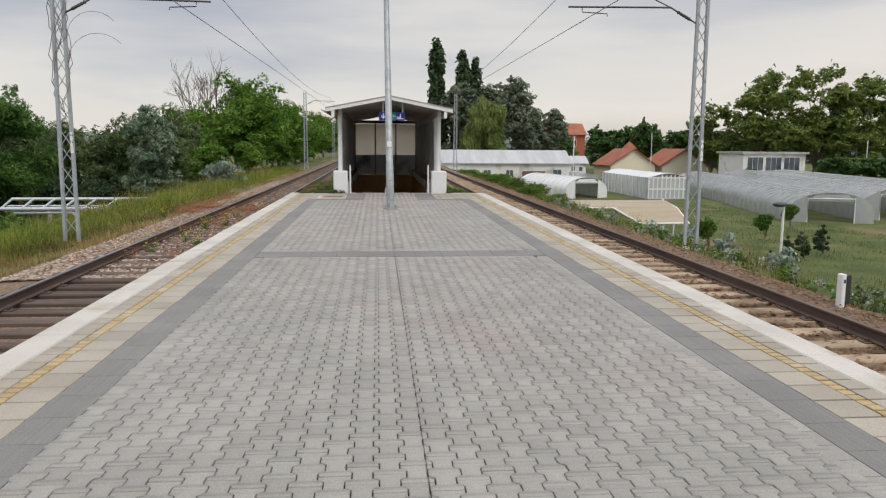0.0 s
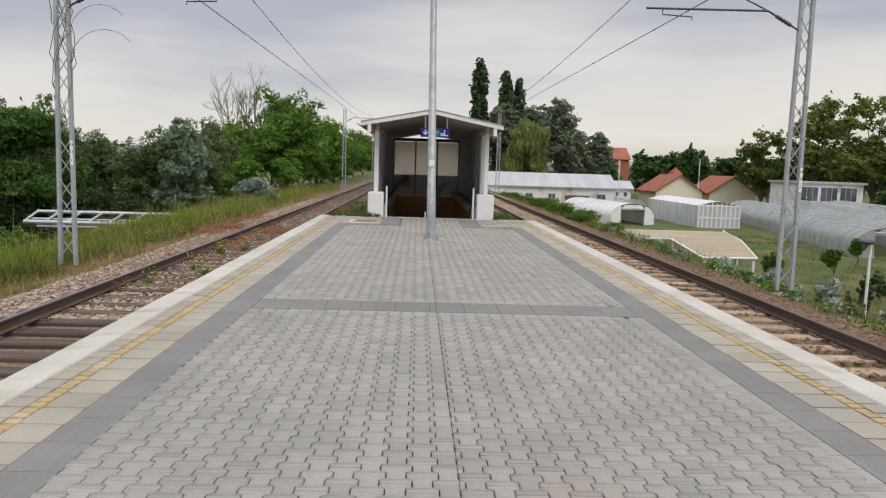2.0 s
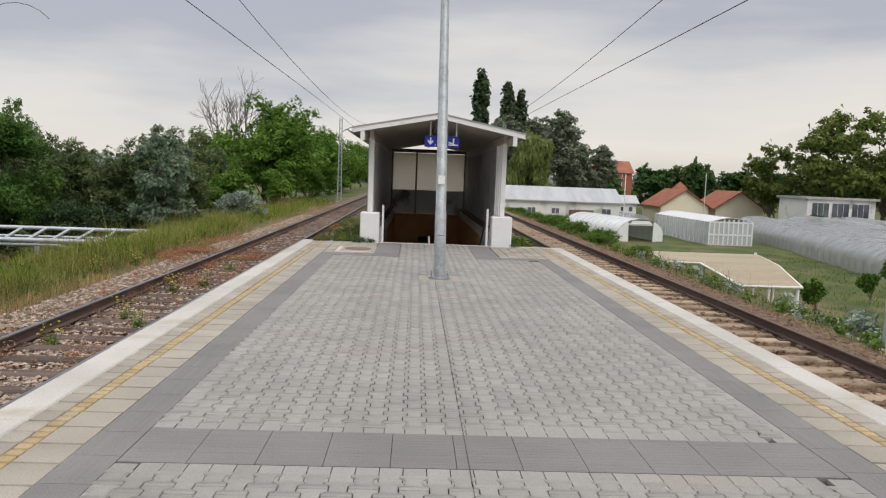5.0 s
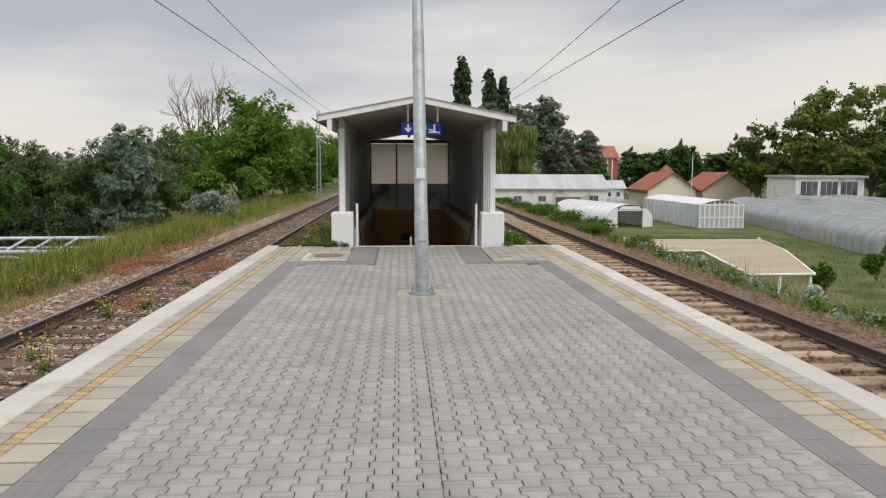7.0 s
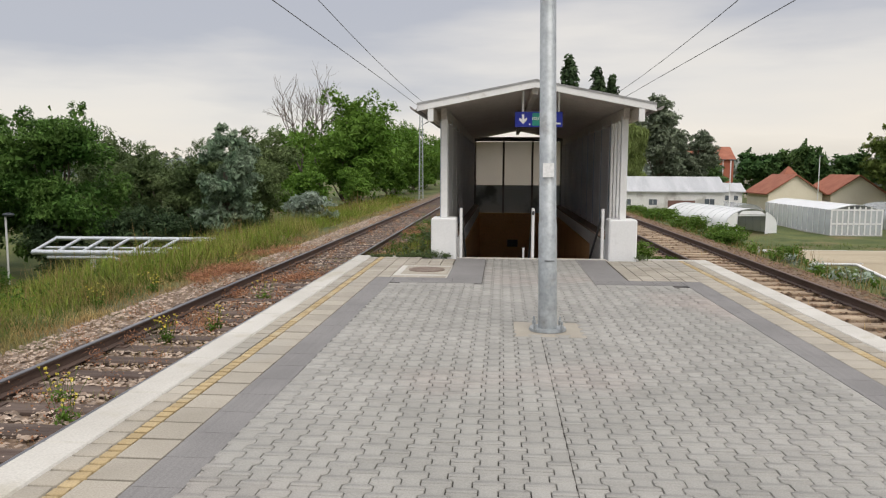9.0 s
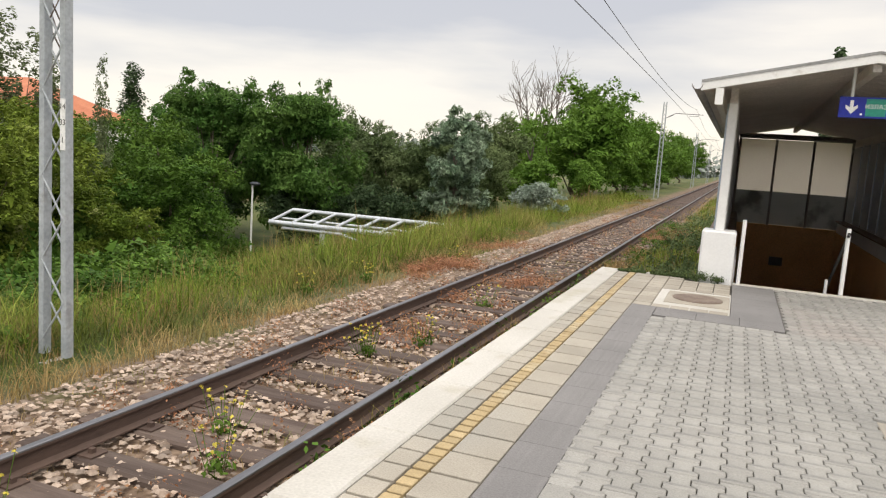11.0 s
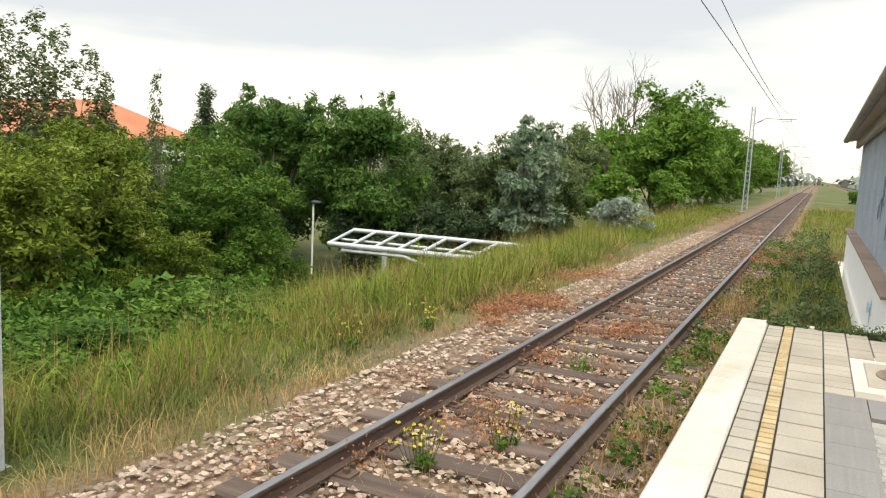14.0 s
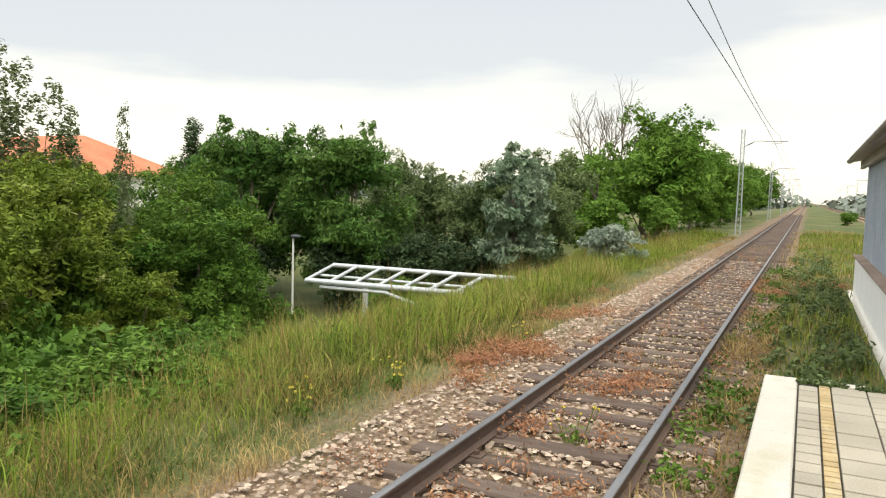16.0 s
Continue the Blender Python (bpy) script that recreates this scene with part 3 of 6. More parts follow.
    # straight-cut pieces that finish the field along the guiding strips
    for x0, x1, y0, y1 in ((-2.132, -2.0, START, 9.34), (-2.132, -2.0, 9.93, 20.54), (1.98, 2.132, START, 9.34), (1.98, 2.132, 9.93, 20.6), (-1.99, 1.97, 9.12, 9.345), (-1.99, 1.97, 9.925, 10.15), (-1.99, -0.8, 20.3, 20.545), (0.84, 1.97, 20.35, 20.615)):
        if x1 - x0 < 0.2:
            n = int((y1 - y0) / PY)
            for k in range(n):
                add_cut.append((x0, x1, y0 + k * PY + 0.003, y0 + (k + 1) * PY - 0.003))
        else:
            n = int((x1 - x0) / PX)
            for k in range(n):
                add_cut.append((x0 + k * PX + 0.003, x0 + (k + 1) * PX - 0.003, y0, y1))
    b = bmesh.new()
    for x0, x1, y0, y1 in add_cut:
        add_box(b, x0, x1, y0, y1, -0.05, -0.004)
    tagged(part("cut_paver_rows", b, "paver", p), kind="stuff")
    # cut joint down the middle, a thin dark saw line
    part("saw_joint", box(-0.122, -0.119, START, 17.1, -0.02, 0.003), "joint", p)
    part("edge_paver", box(-2.203, -1.345, 21.06, 22.62, -0.05, -0.005), "coping", p)
    # plain pavers round the manhole and beside the stair blocks
    for x0, x1, y0, y1 in ((-2.418, -1.36, 21.055, 23.68), (1.38, 2.418, 21.055, 23.68)):
        nx, ny = 5, 13
        for i in range(nx):
            for j in range(ny):
                xa, ya = x0 + i * (x1 - x0) / nx, y0 + j * (y1 - y0) / ny
                xb, yb = xa + (x1 - x0) / nx, ya + (y1 - y0) / ny
                if x1 < 0 and xb > -2.12 and ya < 22.35 and yb > 21.45:
                    continue
                if yb > FRONT and (xb > -1.86 and xa < 1.98):
                    continue
                part("edge_paver", box(xa + 0.005, xb - 0.005, ya + 0.010, yb - 0.010, -0.05, rng.uniform(-0.003, 0.002), 0.004), "slab", p)


platform()


def manhole():
    h = holder("manhole", "round rusty iron manhole cover in a square concrete surround", "manhole", (-1.73, 21.88, 0))
    b = bmesh.new()
    add_box(b, -0.37, 0.37, -0.44, 0.44, -0.05, 0.006, 0.008)
    part("surround", b, "slab", h)
    b = bmesh.new()
    bmesh.ops.create_cone(b, cap_ends=True, segments=32, radius1=0.30, radius2=0.295, depth=0.02, matrix=Matrix.Translation((0, 0, 0.006)))
    ribs = []
    for k in range(-4, 5):
        l = math.sqrt(max(0, 0.27 ** 2 - (k * 0.055) ** 2))
        ribs.append(box(k * 0.055 - 0.012, k * 0.055 + 0.012, -l, l, 0.014, 0.020))
    c = part("cover", b, "manhole", h, "rusty iron cover")
    for r in ribs:
        part("rib", r, "manhole", c)


manhole()


def lamp_post():
    h = holder("lamp_post", "tapered galvanised steel post with bolted base plate on the platform", "post", (-0.04, 17.46, 0))
    lean = -0.0175
    part("pad", box(-0.345, 0.37, -0.325, 0.385, -0.05, -0.001, 0.006), "slab", h, "square concrete pad")
    b = bmesh_cone(0.19, 0.185, 0.025, 0.003)
    part("base_plate", b, "galv", h)
    prof = [(0.028, 0.098), (0.06, 0.096), (1.1, 0.092), (1.105, 0.087), (3.4, 0.078), (3.405, 0.073), (8.2, 0.050)]
    tubes("pole", [([(lean * z, 0, z) for z, r in prof], [r for z, r in prof])], "galv", h, sides=20)
    part("cap", bmesh_cone(0.054, 0.03, 0.04, 8.2), "galv", h).location.x = lean * 8.2
    for sx in (-1, 1):
        for sy in (-1, 1):
            b = bmesh.new()
            bmesh.ops.create_cone(b, cap_ends=True, segments=6, radius1=0.018, radius2=0.018, depth=0.05, matrix=Matrix.Translation((sx * 0.135, sy * 0.135, 0.05)))
            bmesh.ops.create_cone(b, cap_ends=True, segments=8, radius1=0.009, radius2=0.009, depth=0.09, matrix=Matrix.Translation((sx * 0.135, sy * 0.135, 0.07)))
            part("bolt", b, "galv", h)
    part("sticker", box(lean * 1.6 - 0.055, lean * 1.6 + 0.055, -0.094, -0.083, 1.56, 1.70, 0.0), "sign_white", h, "small white paper sticker")
    part("door_seam", box(-0.05, 0.05, -0.098, -0.09, 0.72, 0.728), "dark_metal", h)


def bmesh_cone(r1, r2, depth, z):
    b = bmesh.new()
    bmesh.ops.create_cone(b, cap_ends=True, segments=20, radius1=r1, radius2=r2, depth=depth, matrix=Matrix.Translation((0, 0, z + depth / 2)))
    return b


lamp_post()

# ---- stair shelter ----
WALL_END = 37.2


def shelter():
    h = holder("stair_shelter", "gabled steel shelter over underpass stairs with white posts and grey panels", "shelter", (0, 0, 0))
    cx = (STAIR_L + STAIR_R) / 2
    # end blocks of the parapet, with rounded edges
    for x0, x1 in ((-1.83, -1.36), (1.44, 1.95)):
        part("parapet_block", box(x0, x1, 23.64, 24.15, -0.8, 0.74, 0.025), "white", h, "white plastered end block")
    for x0, x1 in ((-1.83, -1.36), (1.44, 1.95)):
        part("parapet_wall", box(x0, x1, 24.155, WALL_END + 0.3, -4.3, 0.33, 0.01), "white", h)
        part("parapet_cap", box(x0 - 0.06, x1 + 0.0, 24.16, WALL_END + 0.3, 0.333, 0.375, 0.008), "brown_cap", h)
    # stair well
    b = bmesh.new()
    for k in range(22):
        y0 = FRONT + 0.14 + k * 0.30
        add_box(b, STAIR_L - 0.018, STAIR_R + 0.018, y0, y0 + 0.302, -4.3, -0.17 * (k + 1))
    part("stair_flight", b, "concrete", h, "concrete stairs down to the underpass")
    part("stair_landing", box(STAIR_L - 0.018, STAIR_R + 0.018, FRONT + 0.14 + 22 * 0.30 + 0.004, WALL_END + 0.015, -4.3, -3.9), "concrete", h, "concrete passage floor at the stair foot")
    part("end_wall", box(STAIR_L - 0.016, STAIR_R + 0.016, WALL_END + 0.02, WALL_END + 0.25, -4.4, 0.08), "brown_wall", h, "brown painted wall below the panels")
    for x0, x1 in ((STAIR_L - 0.016, STAIR_L + 0.012), (STAIR_R - 0.012, STAIR_R + 0.016)):
        part("well_lining", box(x0, x1, 26.3, WALL_END - 0.005, -4.3, 0.02), "brown_wall", h)
        part("well_lining", box(x0, x1, 24.2, 26.295, -4.3, 0.30), "panel_in", h)
    part("hatch", box(-0.30, 0.08, WALL_END - 0.01, WALL_END + 0.018, -1.16, -0.90), "dark_metal", h)
    # posts
    post_y = [23.85 + 1.305 * k for k in range(10)] + [WALL_END + 0.1]
    for y in post_y:
        for x in (-1.60, 1.70):
            z0 = 0.74 if y < 24.1 else 0.375
            part("post", box(x - 0.06, x + 0.06, y - 0.06, y + 0.06, z0, 2.62, 0.006), "white_steel", h, "white painted steel post")
    for y in (24.28, 24.72):
        part("post", box(1.64, 1.75, y - 0.05, y + 0.05, 0.375, 2.55, 0.006), "white_steel", h, "white painted steel post")
    # side walls: ribbed sheets, light inside, blue-grey outside
    def ribbed_sheet(x, y0, y1, z0, z1, out, material):
        b = bmesh.new()
        pts, y, k = [], y0, 0
        while y < y1 - 0.001:
            d = 0.0 if k % 2 == 0 else 0.022 * out
            pts += [(x + d, y), (x + d, min(y + 0.075, y1))]
            y += 0.095
            k += 1
        lower = [b.verts.new((px, py, z0)) for px, py in pts]
        upper = [b.verts.new((px, py, z1)) for px, py in pts]
        for i in range(len(pts) - 1):
            b.faces.new((lower[i], lower[i + 1], upper[i + 1], upper[i]))
        me = bpy.data.meshes.new("side_panel")
        b.to_mesh(me)
        b.free()
        ob = link_mesh("side_panel", me, material, h)
        s = ob.modifiers.new("thickness", "SOLIDIFY")
        s.thickness = 0.006
        return ob
    for i in range(len(post_y) - 1):
        y0, y1 = post_y[i] + 0.065, post_y[i + 1] - 0.065
        ribbed_sheet(-1.66, y0 - 0.06, y1 + 0.06, 0.38, 2.56, -1, "panel_blue")
        part("inner_panel", box(-1.545, -1.53, y0, y1, 0.38, 2.50, 0.002), "panel_in", h)
        if i > 0:
            ribbed_sheet(1.76, y0 - 0.06, y1 + 0.06, 0.38, 2.56, 1, "panel_blue")
            part("inner_panel", box(1.62, 1.635, y0 + 0.05, y1 - 0.05, 0.38, 2.50, 0.002), "panel_in", h)
    # back wall: three bays, cream above, dark below
    bx = [-1.50, -0.47, 0.57, 1.60]
    for i in range(3):
        part("back_panel", box(bx[i] + 0.02, bx[i + 1] - 0.02, WALL_END + 0.005, WALL_END + 0.019, 1.09, 2.66), "panel_cream", h, "cream upper panel")
        part("back_panel", box(bx[i] + 0.02, bx[i + 1] - 0.02, WALL_END + 0.002, WALL_END + 0.019, 0.085, 1.087), "panel_dark", h, "dark grey lower panel")
    for x in bx:
        part("mullion", box(x - 0.035, x + 0.035, WALL_END - 0.03, WALL_END + 0.0, 0.06, 2.67), "gutter", h)
    part("back_beam", box(-1.54, 1.64, WALL_END + 0.0, WALL_END + 0.14, 2.675, 2.83), "gutter", h)
    # gabled roof: apex over the middle
    y0, y1, ze, za = 22.96, 38.1, 2.70, 3.10
    xl, xr = -2.02, 2.08
    ax = (xl + xr) / 2
    for x_e, name in ((xl, "roof_slope"), (xr, "roof_slope")):
        b = bmesh.new()
        prism(b, [(x_e, ze + 0.05), (ax, za + 0.05), (ax, za + 0.085), (x_e, ze + 0.085)], "y", y0 - 0.03, y1)
        part(name, b, "roof_sheet", h, "grey sheet metal roof slope")
        # soffit boards running along the slope
        n = 40
        for k in range(n):
            b = bmesh.new()
            ya, yb = y0 + 0.07 + k * (y1 - y0 - 0.1) / n, y0 + 0.07 + (k + 1) * (y1 - y0 - 0.1) / n - 0.035
            prism(b, [(x_e, ze - 0.012), (ax, za - 0.012), (ax, za + 0.011), (x_e, ze + 0.011)], "y", ya, yb)
            part("soffit_board", b, "soffit", h)
        b = bmesh.new()
        prism(b, [(x_e, ze + 0.012), (ax, za + 0.012), (ax, za + 0.046), (x_e, ze + 0.046)], "y", y0 + 0.05, y1 - 0.01)
        part("soffit", b, "soffit", h, "beige ribbed soffit")
        b = bmesh.new()
        prism(b, [(x_e, ze - 0.055), (ax, za - 0.055), (ax, za + 0.052), (x_e, ze + 0.052)], "y", y0 - 0.02, y0 + 0.045)
        part("fascia", b, "white_steel", h, "white fascia board")
    for x in (-1.78, 1.84):
        zz = ze + (za - ze) * (1 - abs(x - ax) / (ax - xl)) - 0.06
        part("eave_beam", box(x - 0.045, x + 0.045, y0 + 0.05, y1 - 0.05, zz - 0.17, zz + 0.03, 0.004), "soffit", h)
        part("beam_end", box(x - 0.05, x + 0.05, y0 - 0.012, y0 + 0.047, zz - 0.22, zz + 0.0, 0.004), "white_steel", h)
    part("ridge_beam", box(ax - 0.05, ax + 0.05, y0 + 0.05, y1 - 0.05, za - 0.16, za - 0.012, 0.004), "soffit", h)
    for x in (-1.60, 1.70):
        zz = ze + (za - ze) * (1 - abs(x - ax) / (ax - xl))
        part("wall_plate", box(x - 0.05, x + 0.05, y0 + 0.7, y1 - 0.05, 2.56, zz - 0.02, 0.004), "soffit", h)
    for x_e in (xl, xr):
        b = bmesh.new()
        s = -1 if x_e < 0 else 1
        c = x_e + s * 0.05
        pts = [(c + 0.075 * math.cos(a), ze + 0.03 + 0.075 * math.sin(a)) for a in [math.pi + i * math.pi / 8 for i in range(9)]]
        pts += [(c + 0.068 * math.cos(a), ze + 0.03 + 0.068 * math.sin(a)) for a in [2 * math.pi - i * math.pi / 8 for i in range(9)]]
        prism(b, pts, "y", y0 - 0.02, y1)
        b2 = part("gutter", b, "gutter", h, "half-round gutter", True)
    # sprayed scribbles on the outer sheets and the plinth
    for mat_name, x, cy, cz, w, hh, loops, rad in (("graffiti_blue", -1.694, 26.6, 1.05, 1.1, 0.45, 3, 0.022), ("graffiti_blue", -1.694, 28.6, 1.25, 1.0, 0.5, 2, 0.022), ("graffiti_white", -1.694, 27.6, 1.5, 0.7, 0.3, 3, 0.015), ("graffiti_sky", -1.842, 26.3, -0.12, 0.8, 0.18, 4, 0.018)):
        pts = [(x, cy + w * (f - 0.5) + 0.12 * math.sin(9 * f), cz + hh * math.sin(loops * 2 * math.pi * f) * (0.6 + 0.4 * math.cos(5 * f))) for f in np.linspace(0, 1, 60)]
        g = tubes("graffiti", [(pts, rad)], mat_name, h, "sprayed graffiti scribble", 5)
        g.data.transform(Matrix.Translation((x, 0, 0)) @ Matrix.Diagonal((0.12, 1, 1, 1)) @ Matrix.Translation((-x, 0, 0)))
    # handrails
    tubes("handrail", [([(STAIR_L + 0.07, 23.66, 0.0), (STAIR_L + 0.07, 23.66, 0.93)], 0.028)], "white_steel", h, "white tube handrail post", 10)
    tubes("handrail", [([(0.06, 23.78, -0.05), (0.06, 23.78, 0.93)], 0.030)], "white_steel", h, "white tube handrail post", 10)
    tubes("handrail", [([(-0.1, 24.1, -0.4), (-0.1, 24.1, 0.16)], 0.022)], "white_steel", h, sides=10)
    tubes("handrail", [([(STAIR_R - 0.09, 23.72, 0.0), (STAIR_R - 0.09, 23.72, 0.93)], 0.030)], "white_steel", h, "white tube handrail post", 10)
    for x in (STAIR_L + 0.07, 0.06, STAIR_R - 0.09):
        tubes("sloping_rail", [([(x, 23.7, 0.86), (x, 31.2, -3.4)], 0.022)], "dark_metal", h, "dark sloping handrail", 10)
    return h


shelter()


def hanging_sign():
    h = holder("hanging_sign", "blue hanging exit sign with white arrow and green field", "sign", (0.1, 23.36, 2.53))
    part("board", box(-0.41, 0.43, -0.02, 0.02, -0.135, 0.135, 0.004), "sign_blue", h)
    for x in (-0.27, 0.36):
        tubes("hanger", [([(x, 0, 0.13), (x, 0, 0.50)], 0.02)], "white_steel", h, sides=8)
    part("green_field", box(-0.10, 0.13, -0.0235, -0.019, -0.11, 0.11), "sign_green", h, "green field with white lettering")
    b = bmesh.new()
    prism(b, [(-0.285, 0.09), (-0.285, 0.0), (-0.335, 0.03), (-0.335, -0.01), (-0.265, -0.085), (-0.195, -0.01), (-0.195, 0.03), (-0.245, 0.0), (-0.245, 0.09)], "y", -0.0235, -0.019)
    part("arrow", b, "sign_white", h, "white downward arrow")
    b = bmesh.new()
    prism(b, [(0.17, -0.09), (0.40, -0.09), (0.40, -0.06), (0.34, -0.06), (0.30, -0.03), (0.17, 0.0), (0.17, -0.03), (0.26, -0.06), (0.17, -0.06)], "y", -0.0235, -0.019)
    add_box(b, 0.27, 0.31, -0.0232, -0.0192, -0.02, 0.09)
    part("symbol", b, "sign_white", h, "white stair symbol")
    part("dot", box(-0.16, -0.135, -0.0235, -0.019, -0.10, -0.075), "sign_white", h)
    t = bpy.data.curves.new("lettering", "FONT")
    t.body = "ИЗЛАЗ"
    t.size, t.extrude = 0.075, 0.002
    t.align_x = t.align_y = "CENTER"
    tob = new("lettering", t)
    t.materials.append(M["sign_white"])
    tob.parent = h
    tob.matrix_basis = pose(0.015, -0.026, 0.01, 90, 0, 0)


hanging_sign()

# ---- tracks ----
RAIL_TOP = -0.555


def track(side):
    rng = np.random.default_rng(11 + side)
    left = side < 0
    h = holder("railway_track", "rusty railway track on old wooden sleepers with weeds" if left else "brown railway track on pale concrete sleepers", "railway track", group="railway tracks", kind="structure")
    prof = [(-0.065, 0), (0.065, 0), (0.065, 0.012), (0.012, 0.03), (0.010, 0.12), (0.035, 0.133), (0.035, 0.150), (-0.035, 0.150), (-0.035, 0.133), (-0.010, 0.12), (-0.012, 0.03), (-0.065, 0.012)]
    head = [(-0.035, 0.150), (0.035, 0.150), (0.033, 0.160), (0.024, 0.164), (-0.024, 0.164), (-0.033, 0.160)]
    zb = RAIL_TOP - 0.164
    for x in (side * 4.17, side * 5.65):
        b = bmesh.new()
        prism(b, [(x + p, zb + q) for p, q in prof], "y", -60, 900)
        r = part("rail", b, "rail", h, "rusty steel rail")
        b = bmesh.new()
        prism(b, [(x + p, zb + q) for p, q in head], "y", -60, 900)
        part("rail_head", b, "railhead" if left else "railhead_rust", r, "worn steel running surface")
    w, half = (0.13, 1.28) if left else (0.14, 1.22)
    b = bmesh.new()
    add_box(b, -half, half, -w, w, -0.15, 0, 0.02)
    if not left:
        for v in b.verts:
            if abs(v.co.x) < 0.5 and v.co.z > -0.05:
                v.co.z -= 0.035
    me = bpy.data.meshes.new("sleeper")
    b.to_mesh(me)
    b.free()
    me.materials.append(M["sleeper" if left else "sleeper_c"])
    b = bmesh.new()
    for dx in (-0.74, 0.74):
        add_box(b, dx - 0.17, dx + 0.17, -0.075, 0.075, 0.0, 0.014)
        for sx in (-1, 1):
            add_box(b, dx + sx * 0.10 - 0.02, dx + sx * 0.10 + 0.02, -0.02, 0.02, 0.014, 0.05)
    plate = bpy.data.meshes.new("rail_plate")
    b.to_mesh(plate)
    b.free()
    plate.materials.append(M["rail"])
    y = -8.0
    while y < 165:
        ob = new("sleeper", me)
        ob.parent = h
        ob.matrix_basis = pose(side * 4.91 + rng.uniform(-0.03, 0.03), y, zb - 0.012 + rng.uniform(-0.012, 0.0), 0, 0, rng.uniform(-1, 1))
        if 2 < y < 45:
            pl = new("rail_plate", plate)
            pl.parent = ob
        y += 0.62 + rng.uniform(-0.02, 0.02)
    return h


for side in (-1, 1):
    track(side)


def stones(name, label, count, xr, yr, material, seed, size, z0, sparse=0.0):
    """Loose broken stones, each a skewed octahedron-like lump, lying on the bed."""
    rng = np.random.default_rng(seed)
    x = rng.uniform(xr[0], xr[1], count)
    u = rng.random(count)
    y = yr[0] + (yr[1] - yr[0]) * u ** 1.5
    base = np.array([(1.1, -.1, .1), (.2, 1, -.1), (-.9, .7, .3), (-.9, -.6, -.2), (.5, -.9, .3), (.5, .2, .75), (-.4, -.3, .6), (.1, 0, -.7)], float)
    tri = np.array([(0, 1, 5), (1, 6, 5), (1, 2, 6), (2, 3, 6), (3, 4, 6), (4, 5, 6), (4, 0, 5)])
    s = size * (0.35 + 1.3 * rng.random(count) ** 1.6)
    a = rng.uniform(0, 2 * np.pi, count)
    jit = base[None] * rng.uniform(0.55, 1.4, (count, 8, 3)) * np.stack([s * rng.uniform(.7, 1.3, count), s, s * rng.uniform(.5, .95, count)], -1)[:, None, :]
    c, sn = np.cos(a)[:, None], np.sin(a)[:, None]
    X = jit[..., 0] * c - jit[..., 1] * sn + x[:, None]
    Y = jit[..., 0] * sn + jit[..., 1] * c + y[:, None]
    base_z = z0(x, y) + s * 0.25
    Z = jit[..., 2] + base_z[:, None]
    V = np.stack([X, Y, Z], -1).reshape(-1, 3)
    F = (tri[None] + (np.arange(count) * 8)[:, None, None]).reshape(-1, 3)
    ob = link_mesh(name, np_mesh(name, V, F), material)
    tagged(ob, label, "ballast", kind="stuff")


def bed(x, y):
    inside = (np.abs(np.abs(x) - 4.91) < 1.35)
    return np.minimum(land(x, y), -0.80) + np.where(inside, 0.034, 0.025)


stones("ballast", "pale pinkish broken ballast stones between sleepers", 36000, (-7.05, -3.6), (12, 48), "stone", 5, 0.024, bed)
stones("ballast", "brown weathered ballast stones between sleepers", 17000, (3.4, 7.2), (4, 55), "stone_brown", 6, 0.034, bed)

# ---- overhead line ----


